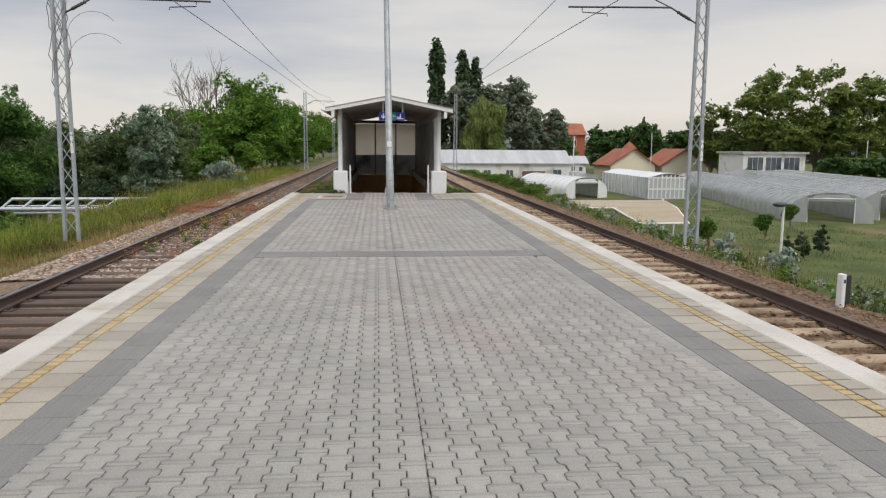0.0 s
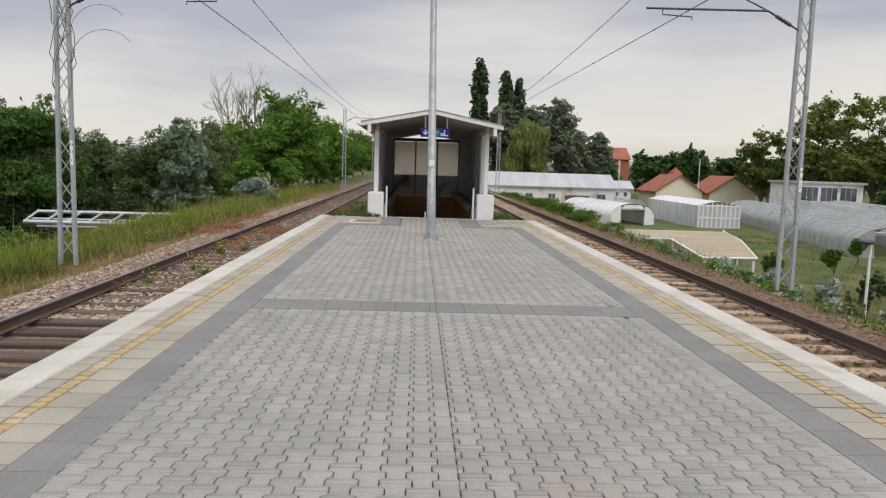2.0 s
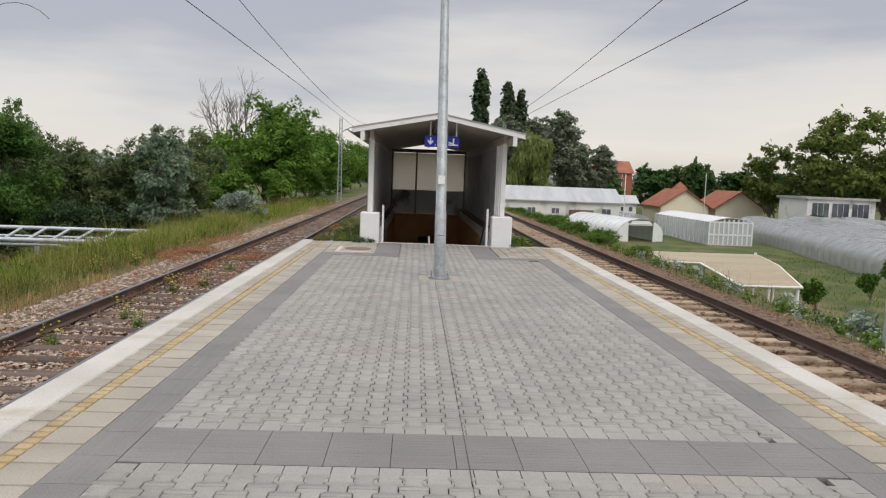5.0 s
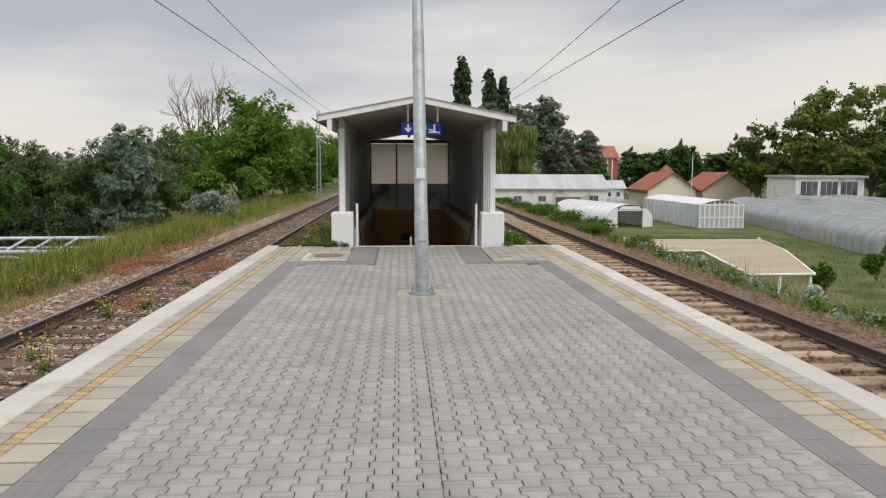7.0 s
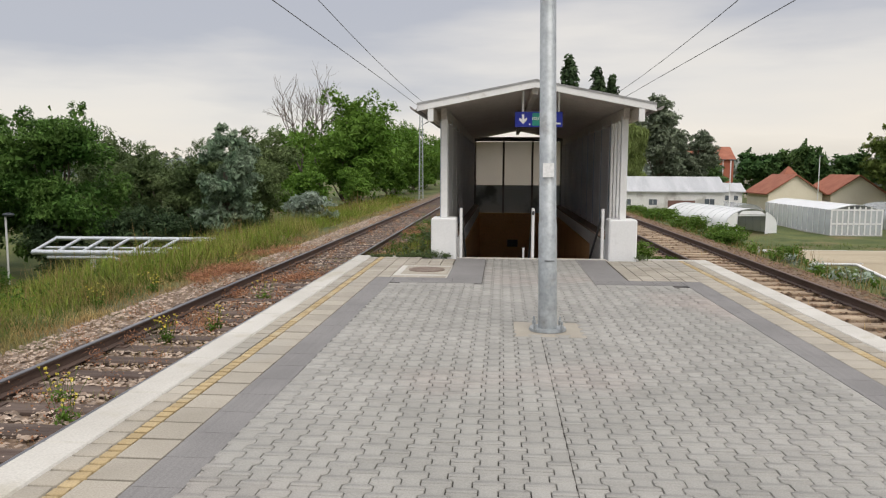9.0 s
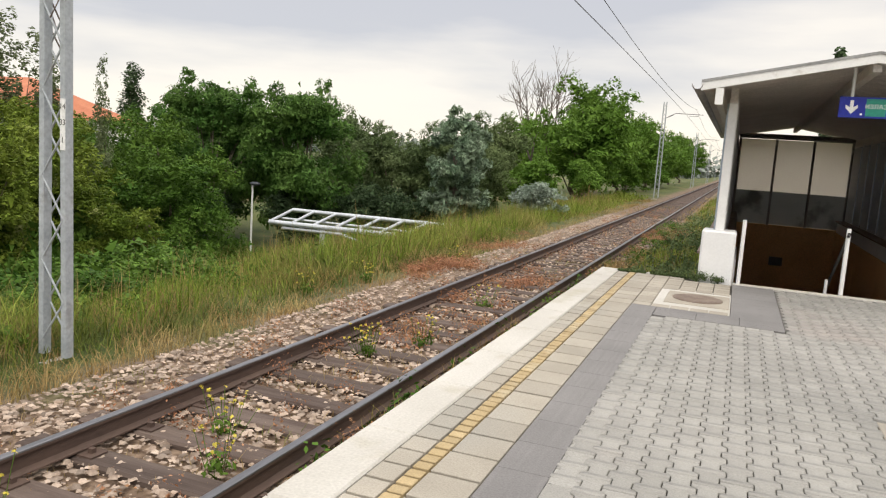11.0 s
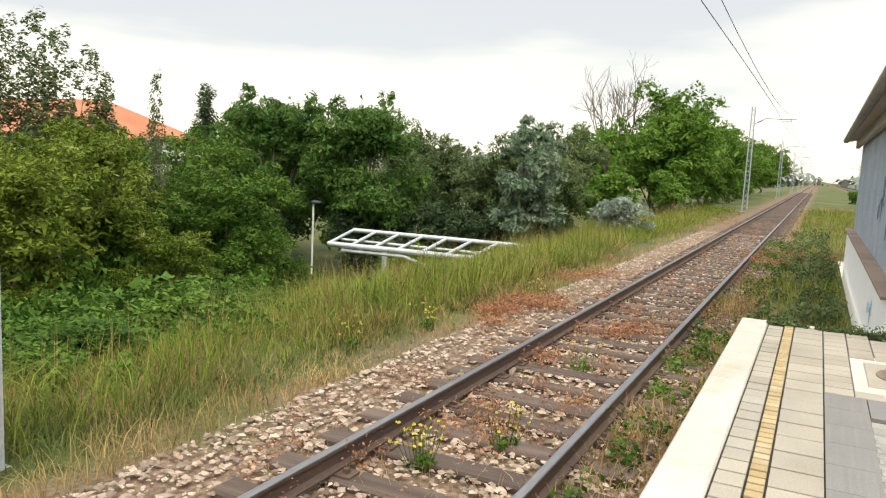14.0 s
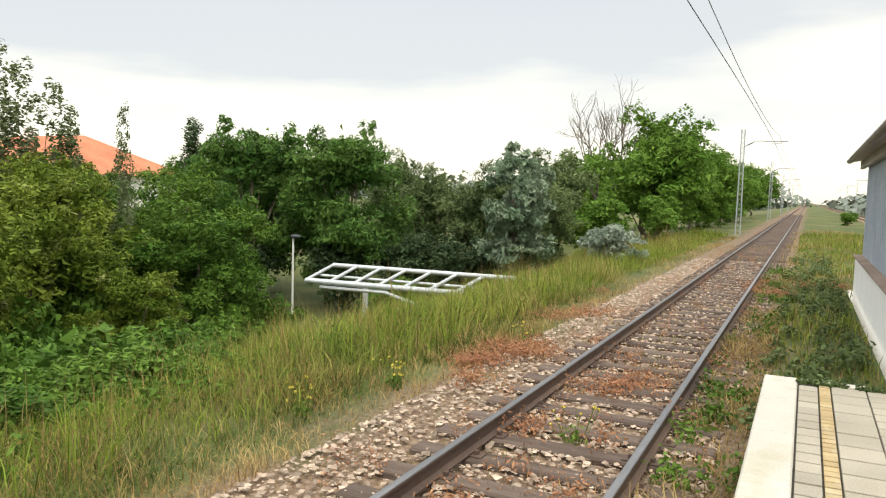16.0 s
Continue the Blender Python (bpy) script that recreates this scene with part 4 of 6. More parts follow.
def mast(x, y, side, top=8.3, full=True, lacing=True):
    zb = land_at(x, y) - 0.1
    h = holder("catenary_mast", "grey lattice steel railway mast with cantilever arm" if full else "distant pale lattice railway mast", "mast", (x, y, zb), group="catenary masts")
    part("footing", box(-0.30, 0.30, -0.26, 0.26, -0.5, 0.12, 0.03), "concrete", h, "concrete footing")
    H = top - zb
    for sx in (-1, 1):
        b = bmesh.new()
        x0, x1 = sx * 0.165, sx * 0.105
        vs = [(x0 - 0.035, -0.05), (x0 + 0.035, -0.05), (x0 + 0.035, 0.05), (x0 - 0.035, 0.05)]
        lo = [b.verts.new((p, q, 0.2)) for p, q in vs]
        hi = [b.verts.new((p - x0 + x1, q, H)) for p, q in vs]
        b.faces.new(lo)
        b.faces.new(hi)
        for i in range(4):
            b.faces.new((lo[i], lo[(i + 1) % 4], hi[(i + 1) % 4], hi[i]))
        bmesh.ops.recalc_face_normals(b, faces=b.faces)
        part("leg", b, "mast", h)
    n = 20
    for k in range(n if lacing else 8):
        nn = n if lacing else 8
        z0, z1 = 0.35 + k * (H - 0.4) / nn, 0.35 + (k + 1) * (H - 0.4) / nn
        wa, wb = 0.165 - 0.06 * z0 / H, 0.165 - 0.06 * z1 / H
        for yy, sg in ((-0.045, 1), (0.045, -1)):
            s = sg if k % 2 == 0 else -sg
            tubes("lacing_bar", [([(-s * wa, yy, z0), (s * wb, yy, z1)], 0.012)], "mast", h, sides=5)
    # cantilever: level tube, insulated strut, steady arm
    s = -1 if x > 0 else 1
    tx = s * (abs(x) - 4.9)
    za = (5.10 if full else 5.75) - zb
    tubes("cantilever_tube", [([(s * 0.85, 0, za + 0.02), (tx + s * 0.45, 0, za - 0.02)], 0.024)], "wire", h, sides=8)
    st, en = np.array([s * 0.12, 0, za - 0.38]), np.array([s * 0.85, 0, za + 0.02])
    pts = [tuple(st + (en - st) * f) for f in np.linspace(0, 1, 22)]
    rad = [0.022 if (i < 6 or i > 15) else (0.05 if i % 2 else 0.03) for i in range(22)]
    tubes("insulator", [(pts, rad)], "dark_metal", h, "dark ribbed insulator strut", 8)
    tubes("steady_arm", [([(tx + s * 0.1, 0, za - 0.04), (tx + s * 0.1, 0, za - 0.14), (tx - s * 0.55, 0, za - 0.17), (tx - s * 0.55, 0, za - 0.24)], 0.014)], "wire", h, sides=6)
    if full:
        tubes("upper_tube", [([(s * 0.1, 0, za + 1.25), (tx, 0, za + 1.0)], 0.022), ([(s * 0.85, 0, za + 0.02), (tx, 0, za + 1.0)], 0.016)], "wire", h, sides=6)
    if full and x < 0:
        rng = np.random.default_rng(77)
        for k in range(7):
            pts, a = [], rng.uniform(0, 6)
            z0 = rng.uniform(2.2, 5.0)
            for i in range(16):
                a += rng.uniform(0.15, 0.7)
                pts.append((0.24 * math.cos(a) * rng.uniform(0.6, 1.2), 0.14 * math.sin(a) * rng.uniform(0.7, 1.3), z0 + i * 0.22))
            tubes("dry_vine", [(pts, 0.009)], "deadwood", h, "dry creeper stem", 5)
        for k in range(3):
            r = rng.uniform(0.5, 0.8)
            tubes("dry_vine", [([(0.2 + r * (1 - math.cos(f)), -0.1, 4.6 + k * 0.6 + r * math.sin(f)) for f in np.linspace(0, 2.4, 10)], 0.006)], "deadwood", h, "dry creeper stem", 5)
    if full:
        part("number_plate", box(0.118, 0.188, -0.056, -0.051, 2.42, 2.95), "sign_white", h, "white painted number plate")
        for txt, zz in (("14", 2.86), ("33", 2.70), ("I", 2.52)):
            t = bpy.data.curves.new("digit_pair", "FONT")
            t.body, t.size, t.extrude, t.align_x = txt, 0.085, 0.001, "CENTER"
            t.materials.append(M["black"])
            tob = new("digit_pair", t)
            tob.parent = h
            tob.matrix_basis = pose(0.152, -0.0575, zz - 0.02, 90, 0, 0)
    return h


LINE_Y = [17.65, 72.4, 119, 168, 217, 266]
for i, y in enumerate(LINE_Y):
    off = 7.95 if i == 0 else 7.3
    off_l = 8.1 if i == 0 else 7.3
    mast(-off_l, y + (0.45 if i == 0 else 0), -1, 8.3 if i == 0 else 6.6, full=(i == 0), lacing=i < 2)
    mast(off, y, 1, 8.3 if i == 0 else 6.6, full=(i == 0), lacing=i < 2)

for side in (-1, 1):
    xs = side * 4.95
    run_c, run_m = [], []
    sup = [-37.0] + LINE_Y
    for a, b in zip(sup, sup[1:]):
        for f in np.linspace(0, 1, 13)[:-1]:
            y = a + (b - a) * f
            run_c.append((xs + side * 0.15 * math.cos(y * 0.06), y, 4.86))
            run_m.append((xs, y, 6.1 - 3.0 * f * (1 - f)))
    w = tubes("contact_wire", [(run_c, 0.010)], "wire", None, sides=5)
    tagged(w, "thin dark overhead contact wire above the track", "wire")
    w = tubes("catenary_wire", [(run_m, 0.010)], "wire", None, sides=5)
    tagged(w, "thin dark sagging carrier wire above the contact wire", "wire")

# ---- plants ----


def leaf_arrays(rng, clumps, count, size, long=1.7, shell=0.55, droop=0.0, tuft=0):
    """Folded leaves in ellipsoid clumps (x, y, z, rx, ry, rz). With tuft: pointed leaves in that many leafy pads on the upper skin
    of each clump, and a few larger ones deep inside."""
    C = np.asarray(clumps, float)
    wgt = C[:, 3] * C[:, 4] + C[:, 4] * C[:, 5] + C[:, 3] * C[:, 5]
    idx = rng.choice(len(C), count, p=wgt / wgt.sum())
    d = rng.normal(size=(count, 3))
    if tuft:
        d[:, 2] = np.abs(d[:, 2]) * 1.1 - 0.35
    d /= np.linalg.norm(d, axis=1)[:, None]
    r = shell + (1 - shell) * rng.random(count)
    r *= 1 + 0.10 * rng.normal(size=count)
    c = C[idx]
    k = size * rng.uniform(0.6, 1.3, count)
    if tuft:
        D = rng.normal(size=(len(C), tuft, 3))
        D[..., 2] = np.abs(D[..., 2]) * 1.1 - 0.8
        D /= np.linalg.norm(D, axis=2)[..., None]
        pads = C[:, None, :3] + D * C[:, None, 3:6] * 0.80
        pos = pads[idx, rng.integers(tuft, size=count)] + d * c[:, 3:6] * r[:, None] * np.array([0.42, 0.42, 0.40])
        deep = rng.random(count) < 0.10
        inner = c[:, :3] + rng.normal(size=(count, 3)) * c[:, 3:6] * 0.36
        pos[deep] = inner[deep]
        k[deep] *= 2.0
        nrm = d * 0.55 + rng.normal(size=(count, 3)) * 0.45 + np.array([0, 0, 0.55])
    else:
        pos = c[:, :3] + d * c[:, 3:6] * r[:, None]
        nrm = d * 0.9 + rng.normal(size=(count, 3)) * 0.55 + np.array([0, 0, 0.45])
    nrm /= np.linalg.norm(nrm, axis=1)[:, None]
    t = rng.normal(size=(count, 3)) + np.array([0, 0, -droop])
    t -= nrm * (t * nrm).sum(1)[:, None]
    t /= np.linalg.norm(t, axis=1)[:, None] + 1e-9
    s = np.cross(nrm, t)
    k = k[:, None]
    if tuft:
        V = np.stack([pos - t * k * long * 0.35 + s * k * 0.5, pos - t * k * long * 0.45 - s * k * 0.4, pos + t * k * long * 0.6], 1).reshape(-1, 3)
        return V, np.arange(count * 3).reshape(-1, 3)
    V = np.stack([pos - t * k * long * 0.5, pos + s * k * 0.5 + nrm * k * 0.12, pos + t * k * long * 0.5, pos - s * k * 0.5 + nrm * k * 0.12], 1).reshape(-1, 3)
    return V, np.arange(count * 4).reshape(-1, 4)


def limb_runs(rng, base_h, clumps, r0, lean=0.15):
    top = max(c[2] for c in clumps)
    stem = [(0, 0, -0.5), (rng.normal() * lean, rng.normal() * lean, base_h * 0.5), (rng.normal() * lean * 2, rng.normal() * lean * 2, base_h), (rng.normal() * lean * 3, rng.normal() * lean * 3, top * 0.8)]
    runs = [(stem, [r0 * 1.25, r0, r0 * 0.75, r0 * 0.25])]
    for c in clumps[:14]:
        s = np.array(stem[2]) * rng.uniform(0.6, 1.0)
        e = np.array(c[:3])
        mid = (s + e) / 2 + np.array([0, 0, 0.12 * np.linalg.norm(e - s)])
        runs.append(([tuple(s), tuple(mid), tuple(e)], [r0 * 0.4, r0 * 0.25, r0 * 0.08]))
    return runs


def tree(name, label, height, width, leaf, count, size, seed, base=0.25, clump=0.30, n_clumps=16, shape="round", category="tree", droop=0.0, trunk=0.16, low=False, long=1.7, group="", tuft=0):
    rng = np.random.default_rng(seed)
    cl = []
    for k in range(n_clumps):
        for _ in range(40):
            p = rng.uniform(-1, 1, 3)
            if np.linalg.norm(p) < 1 and np.linalg.norm(p) > 0.25:
                break
        zc = height * (base + (1 - base) * 0.5)
        half = height * (1 - base) * 0.5
        squeeze = 1.0
        if shape == "cone":
            squeeze = max(0.15, 0.55 - 0.45 * p[2])
        elif shape == "tall":
            squeeze = max(0.35, 1 - 0.5 * max(0, p[2]))
        elif shape == "column":
            p[2] = -1 + 2 * (k + 0.5) / n_clumps
            squeeze = max(0.25, 1 - max(0, p[2]) ** 2 * 0.75)
        x, y = p[0] * width * 0.5 * 0.72 * squeeze, p[1] * width * 0.5 * 0.72 * squeeze
        z = zc + p[2] * half * (0.95 if shape == "column" else 0.80)
        r = width * clump * rng.uniform(0.55, 1.05) * max(0.55, squeeze)
        r = min(r, width * 0.5)
        cl.append((x, y, z, r, r, r * (rng.uniform(1.3, 2.2) if shape == "column" else rng.uniform(0.6, 0.95))))
    # loose outer sprays break up the outline
    if shape in ("round", "tall"):
        for c in list(cl):
            for _ in range(1):
                d = rng.normal(size=3)
                d[2] = abs(d[2]) * 0.8 + 0.1
                d /= np.linalg.norm(d)
                r = c[3] * rng.uniform(0.16, 0.34)
                cl.append((c[0] + d[0] * c[3] * 1.02, c[1] + d[1] * c[3] * 1.02, c[2] + d[2] * c[5] * 1.1, r, r, r * 1.35))
    h = holder(name, label, category, group=group)
    tubes("trunk", limb_runs(rng, height * max(base, 0.12), cl, trunk), "bark", h, "grey-brown bark", 7)
    V, F = leaf_arrays(rng, cl, count, size, long, 0.62, droop, tuft)
    link_mesh("crown", np_mesh("crown", V, F), leaf, h)
    return h


def put_copies(src, rows):
    """First row moves the original, later rows make copies: x, y, turn, size, height factor."""
    first = True
    for x, y, turn, sz, tall in rows:
        z = land_at(x, y) - 0.05
        if first:
            src.matrix_basis = pose(x, y, z, 0, 0, turn) @ Matrix.Diagonal((sz, sz, tall, 1))
            first = False
        else:
            c = copy_thing(src, Matrix.Identity(4))
            c.matrix_basis = pose(x, y, z, 0, 0, turn) @ Matrix.Diagonal((sz, sz, tall, 1))


def plant_left():
    # broad dark green tree pair by the underpass
    put_copies(tree("maple_tree", "broad dense dark green maple tree beside the embankment", 9.6, 8.5, "leaf_maple", 40000, 0.115, 21, 0.08, 0.21, 26, tuft=11), [
        (-31.0, 49.5, 20, 1.0, 1.20), (-25.6, 50.5, 140, 0.95, 1.18), (-35.5, 54, 250, 1.0, 1.02)])
    # grey-green thicket
    put_copies(tree("willow_shrub", "grey-green bushy tree in a dense thicket", 8.0, 6.5, "leaf_olive", 22000, 0.085, 22, 0.05, 0.20, 26, tuft=9, long=2.2, group="thicket trees"), [
        (-22.5, 57, 10, 1.0, 1.16), (-19.0, 55, 100, 0.95, 1.14), (-17.5, 61, 200, 1.0, 1.15), (-26.5, 60, 300, 1.1, 1.2), (-15.8, 54.5, 45, 0.75, 0.92), (-30, 64, 75, 1.1, 1.25), (-21, 65, 160, 1.1, 1.25)])
    # silver poplar-like bush tree
    put_copies(tree("silver_tree", "bluish silver-leaved young tree on the grassy bank", 6.7, 5.6, "leaf_silver", 28000, 0.075, 23, 0.04, 0.15, 36, "tall", droop=-1.2, long=2.8, tuft=8), [(-14.9, 48, 0, 1.0, 1.12)])
    # near left wood
    put_copies(tree("ash_tree", "leafy green tree at the foot of the bank", 8.2, 7.0, "leaf", 23000, 0.095, 24, 0.05, 0.20, 28, tuft=10, group="bank trees"), [
        (-27.0, 41.0, 0, 0.95, 0.92), (-31.5, 39.0, 120, 1.0, 0.86), (-24.5, 38.0, 200, 0.85, 0.72), (-36, 44, 30, 1.1, 0.88), (-37, 36, 210, 1.1, 0.9), (-40, 52, 80, 1.2, 1.0)])
    put_copies(tree("robinia_tree", "yellow-green robinia with pale hanging blossom", 7.5, 6.0, "leaf_robinia", 23000, 0.08, 25, 0.03, 0.19, 28, droop=0.6, tuft=10, long=2.0, group="robinias"), [
        (-25.0, 31.5, 0, 1.1, 0.98), (-22.0, 27.0, 90, 1.0, 0.9), (-28.0, 35.0, 200, 1.2, 1.08), (-21.5, 32.5, 150, 0.7, 0.55), (-29.5, 29, 20, 1.2, 1.15), (-33.5, 37.5, 100, 1.2, 1.1)])
    # tall thin shoots
    put_copies(tree("poplar_sapling", "slender poplar sapling with sparse leaves", 11.8, 2.0, "leaf_sprig", 4200, 0.085, 26, 0.2, 0.17, 70, "column", trunk=0.035, group="saplings"), [
        (-31.0, 35.5, 0, 1.5, 0.97), (-32.3, 35.2, 70, 1.6, 1.04), (-30.0, 36.0, 140, 1.4, 0.90), (-29.2, 36.2, 220, 1.1, 0.84), (-33.4, 34.8, 10, 1.4, 1.0), (-27.5, 37.3, 50, 0.7, 0.83), (-34.5, 34.5, 190, 1.3, 1.0)])
    # walnut and the wood along the line
    put_copies(tree("walnut_tree", "tall rounded fresh green walnut tree by the railway", 9.6, 9.5, "leaf_walnut", 18000, 0.17, 27, 0.05, 0.20, 32, tuft=10, group="line-side trees"), [
        (-13.0, 69, 0, 1.0, 1.06), (-14, 79, 100, 1.0, 1.0), (-13.2, 90, 30, 1.0, 0.92), (-13.5, 102, 210, 1.05, 0.95), (-13.0, 116, 140, 1.05, 0.95), (-13.5, 132, 60, 1.1, 0.98), (-13, 150, 300, 1.1, 1.0), (-13, 172, 10, 1.2, 1.05), (-22, 84, 50, 1.0, 0.9), (-20, 110, 70, 1.2, 0.9)])
    put_copies(tree("elder_bush", "fresh green bush under the walnut trees", 4.2, 5.0, "leaf_walnut", 7500, 0.13, 28, 0.02, 0.22, 18, tuft=8, category="bush", trunk=0.06, group="bushes"), [
        (-14.2, 59, 0, 1.0, 1.0), (-11.4, 63.5, 80, 0.75, 0.8), (-17.5, 52.0, 150, 0.8, 0.7), (-11.0, 80, 10, 0.7, 0.7), (-10.8, 95, 210, 0.8, 0.6), (-11.0, 110, 90, 0.8, 0.6), (-30, 44.5, 240, 0.8, 0.7), (-20.5, 47.0, 330, 0.7, 0.6), (1.2, 75, 30, 0.4, 0.35), (0.6, 100, 60, 0.5, 0.35)])
    put_copies(tree("silver_bush", "low pale silvery bush in the long grass", 2.1, 3.2, "leaf_pale", 7000, 0.06, 29, 0.02, 0.15, 30, tuft=6, category="bush", droop=-0.8, long=2.6, trunk=0.03), [(-9.9, 45.6, 0, 1.0, 0.92)])
    # bushes added in dark leaf colour to stand for the shade below the crowns
    put_copies(tree("hazel_bush", "dark green bush added for the shade under the taller trees", 4.4, 4.6, "leaf_dark", 8000, 0.11, 31, 0.0, 0.24, 18, tuft=9, category="bush", trunk=0.05, group="shady bushes"), [
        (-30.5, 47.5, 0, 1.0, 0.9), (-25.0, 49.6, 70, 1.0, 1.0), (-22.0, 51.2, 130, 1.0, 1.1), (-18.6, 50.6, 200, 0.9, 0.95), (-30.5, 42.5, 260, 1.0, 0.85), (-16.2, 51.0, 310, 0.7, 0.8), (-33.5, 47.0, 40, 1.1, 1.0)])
    # undergrowth at the foot of the slope
    put_copies(tree("bramble", "low dark green bramble thicket on the slope", 1.5, 3.6, "leaf", 4200, 0.085, 30, 0.0, 0.20, 20, tuft=7, category="bush", trunk=0.02, group="brambles"), [
        (-13.4, 24.8, 0, 1.0, 0.9), (-15.2, 27.5, 80, 1.1, 1.1), (-12.6, 22.3, 150, 0.85, 0.7), (-17.5, 30.0, 210, 1.2, 1.3), (-19.2, 33.0, 20, 1.2, 1.4), (-15.5, 22.5, 300, 1.2, 1.3), (-18.5, 26.0, 60, 1.3, 1.7), (-21.5, 36.5, 120, 1.2, 1.4), (-23.5, 41, 10, 1.2, 1.3), (-16, 19, 33, 1.3, 1.5), (-21, 28, 100, 1.5, 2.2), (-24, 33, 130, 1.5, 2.4), (-11.4, 21.6, 15, 0.7, 0.45), (-12.2, 23.6, 95, 0.85, 0.6), (-10.8, 20.2, 155, 0.55, 0.35), (-13.6, 21.0, 215, 0.95, 0.8), (-12.8, 26.4, 275, 0.6, 0.45)])


plant_left()


def dead_tree():
    rng = np.random.default_rng(5)
    h = holder("dead_tree", "bare dead tree with grey forked branches", "tree", (-16.6, 71.2, land_at(-16.6, 71.2)))
    runs = []

    def grow(p, d, l, r, depth):
        q = p + d * l
        runs.append(([tuple(p), tuple((p + q) / 2 + rng.normal(size=3) * l * 0.04), tuple(q)], [r, r * 0.85, r * 0.65]))
        if depth == 0:
            return
        for _ in range(3 if depth > 1 else 2):
            nd = d + rng.normal(size=3) * 0.32 + np.array([0, 0, 0.1])
            nd /= np.linalg.norm(nd)
            grow(q, nd, l * rng.uniform(0.55, 0.8), r * 0.6, depth - 1)
    for dx in (-0.10, 0.16):
        d = np.array([dx, 0.0, 1.0])
        grow(np.array([dx * 2, 0, 0.0]), d / np.linalg.norm(d), 3.9, 0.15, 5)
    tubes("branch_work", runs, "deadwood", h, sides=5)


dead_tree()


def plant_right():
    def stand(src, rows):
        put_copies(src, rows)
    stand(tree("lombardy_poplar", "tall dark columnar poplar", 24.0, 4.4, "leaf_dark", 5500, 0.55, 41, 0.06, 0.34, 60, "column", trunk=0.25, group="poplars"), [
        (10.9, 143, 0, 1.05, 1.02), (15.9, 144, 90, 0.95, 0.97), (18.6, 145, 150, 0.85, 0.96), (96, 150, 30, 1.0, 0.80), (99, 152, 30, 1.0, 0.82), (50, 205, 10, 1.2, 0.60)])
    stand(tree("weeping_willow", "weeping willow with trailing yellow-green branches", 13.2, 8.6, "leaf_willow", 15000, 0.16, 42, 0.10, 0.22, 26, "round", droop=7.0, long=8.0, trunk=0.3), [(17.6, 124, 0, 1.0, 1.08)])
    stand(tree("grey_poplar", "large dark grey-green poplar", 19.0, 11.0, "leaf_grey", 16000, 0.30, 43, 0.06, 0.20, 32, tuft=9, trunk=0.35, group="background trees"), [
        (25.5, 136, 0, 1.0, 1.04), (15, 138, 70, 1.0, 0.9), (21, 142, 140, 1.0, 1.0), (32.5, 138, 200, 0.75, 0.74), (29, 150, 60, 1.0, 0.85)])
    stand(tree("plane_tree", "large yellowish green deciduous tree behind the greenhouses", 20.0, 15.0, "leaf_plane", 16000, 0.34, 44, 0.14, 0.17, 40, tuft=9, trunk=0.4, group="park trees"), [
        (69, 128, 0, 1.0, 1.08), (81, 132, 90, 1.05, 1.16), (93, 134, 160, 1.1, 1.08), (106, 138, 210, 1.1, 0.95), (63, 136, 300, 0.7, 0.8), (84, 124, 260, 0.7, 0.5)])
    stand(tree("garden_tree", "dark green garden tree among the houses", 9.0, 8.0, "leaf_garden", 4500, 0.36, 45, 0.04, 0.22, 20, tuft=8, trunk=0.2, group="garden trees"), [
        (39, 158, 0, 1.1, 1.15), (53, 168, 60, 1.4, 1.35), (60, 163, 120, 1.0, 1.5), (70, 168, 180, 1.4, 1.35), (35, 150, 240, 1.0, 0.95), (64, 180, 300, 1.6, 1.5), (78, 165, 20, 1.3, 1.35), (30.5, 128, 80, 0.6, 0.6), (73, 113, 140, 0.9, 0.66), (59.6, 114, 0, 0.35, 0.42), (80, 113, 33, 1.0, 0.65), (87, 115, 70, 1.0, 0.7), (92, 120, 90, 1.2, 0.7), (52, 200, 0, 1.6, 1.0), (80, 200, 0, 1.8, 1.1), (100, 170, 0, 1.8, 1.2), (30, 200, 90, 1.7, 1.1), (115, 150, 40, 1.8, 1.3)])
    stand(tree("young_fir", "small dark young fir tree in the grass", 2.3, 2.2, "leaf_dark", 3000, 0.07, 46, 0.02, 0.13, 40, "cone", trunk=0.04, group="young firs"), [
        (27.0, 42.0, 0, 1.0, 1.0), (24.6, 40.2, 90, 0.9, 0.9), (21.6, 36.5, 200, 0.8, 1.0), (19.0, 33.5, 200, 0.6, 0.8)])
    stand(tree("fruit_sapling", "small green sapling in the field", 2.6, 1.8, "leaf", 1300, 0.11, 47, 0.3, 0.22, 12, trunk=0.03, group="saplings"), [
        (31.0, 53.0, 0, 1.0, 1.0), (25.3, 46.0, 90, 0.8, 0.9), (17.6, 38.0, 40, 0.8, 0.95)])
    stand(tree("silvery_weed", "tall silvery weed on the railway bank", 0.75, 0.7, "leaf_pale", 260, 0.07, 48, 0.1, 0.25, 9, category="weed", trunk=0.008, long=2.6, group="silvery weeds"), [
        (x, y, a, s, s * 1.1) for x, y, a, s in ((8.9, 20.0, 0, 1.0), (9.6, 21.8, 50, 1.3), (9.2, 24.0, 120, 1.0), (10.2, 25.5, 20, 1.4), (8.6, 17.0, 80, 0.9), (9.7, 18.6, 200, 1.1), (9.0, 15.4, 10, 0.9), (10.5, 28.8, 40, 1.2), (8.3, 13.6, 140, 0.8), (9.4, 31.0, 60, 1.1), (10.9, 22.7, 260, 1.0))])
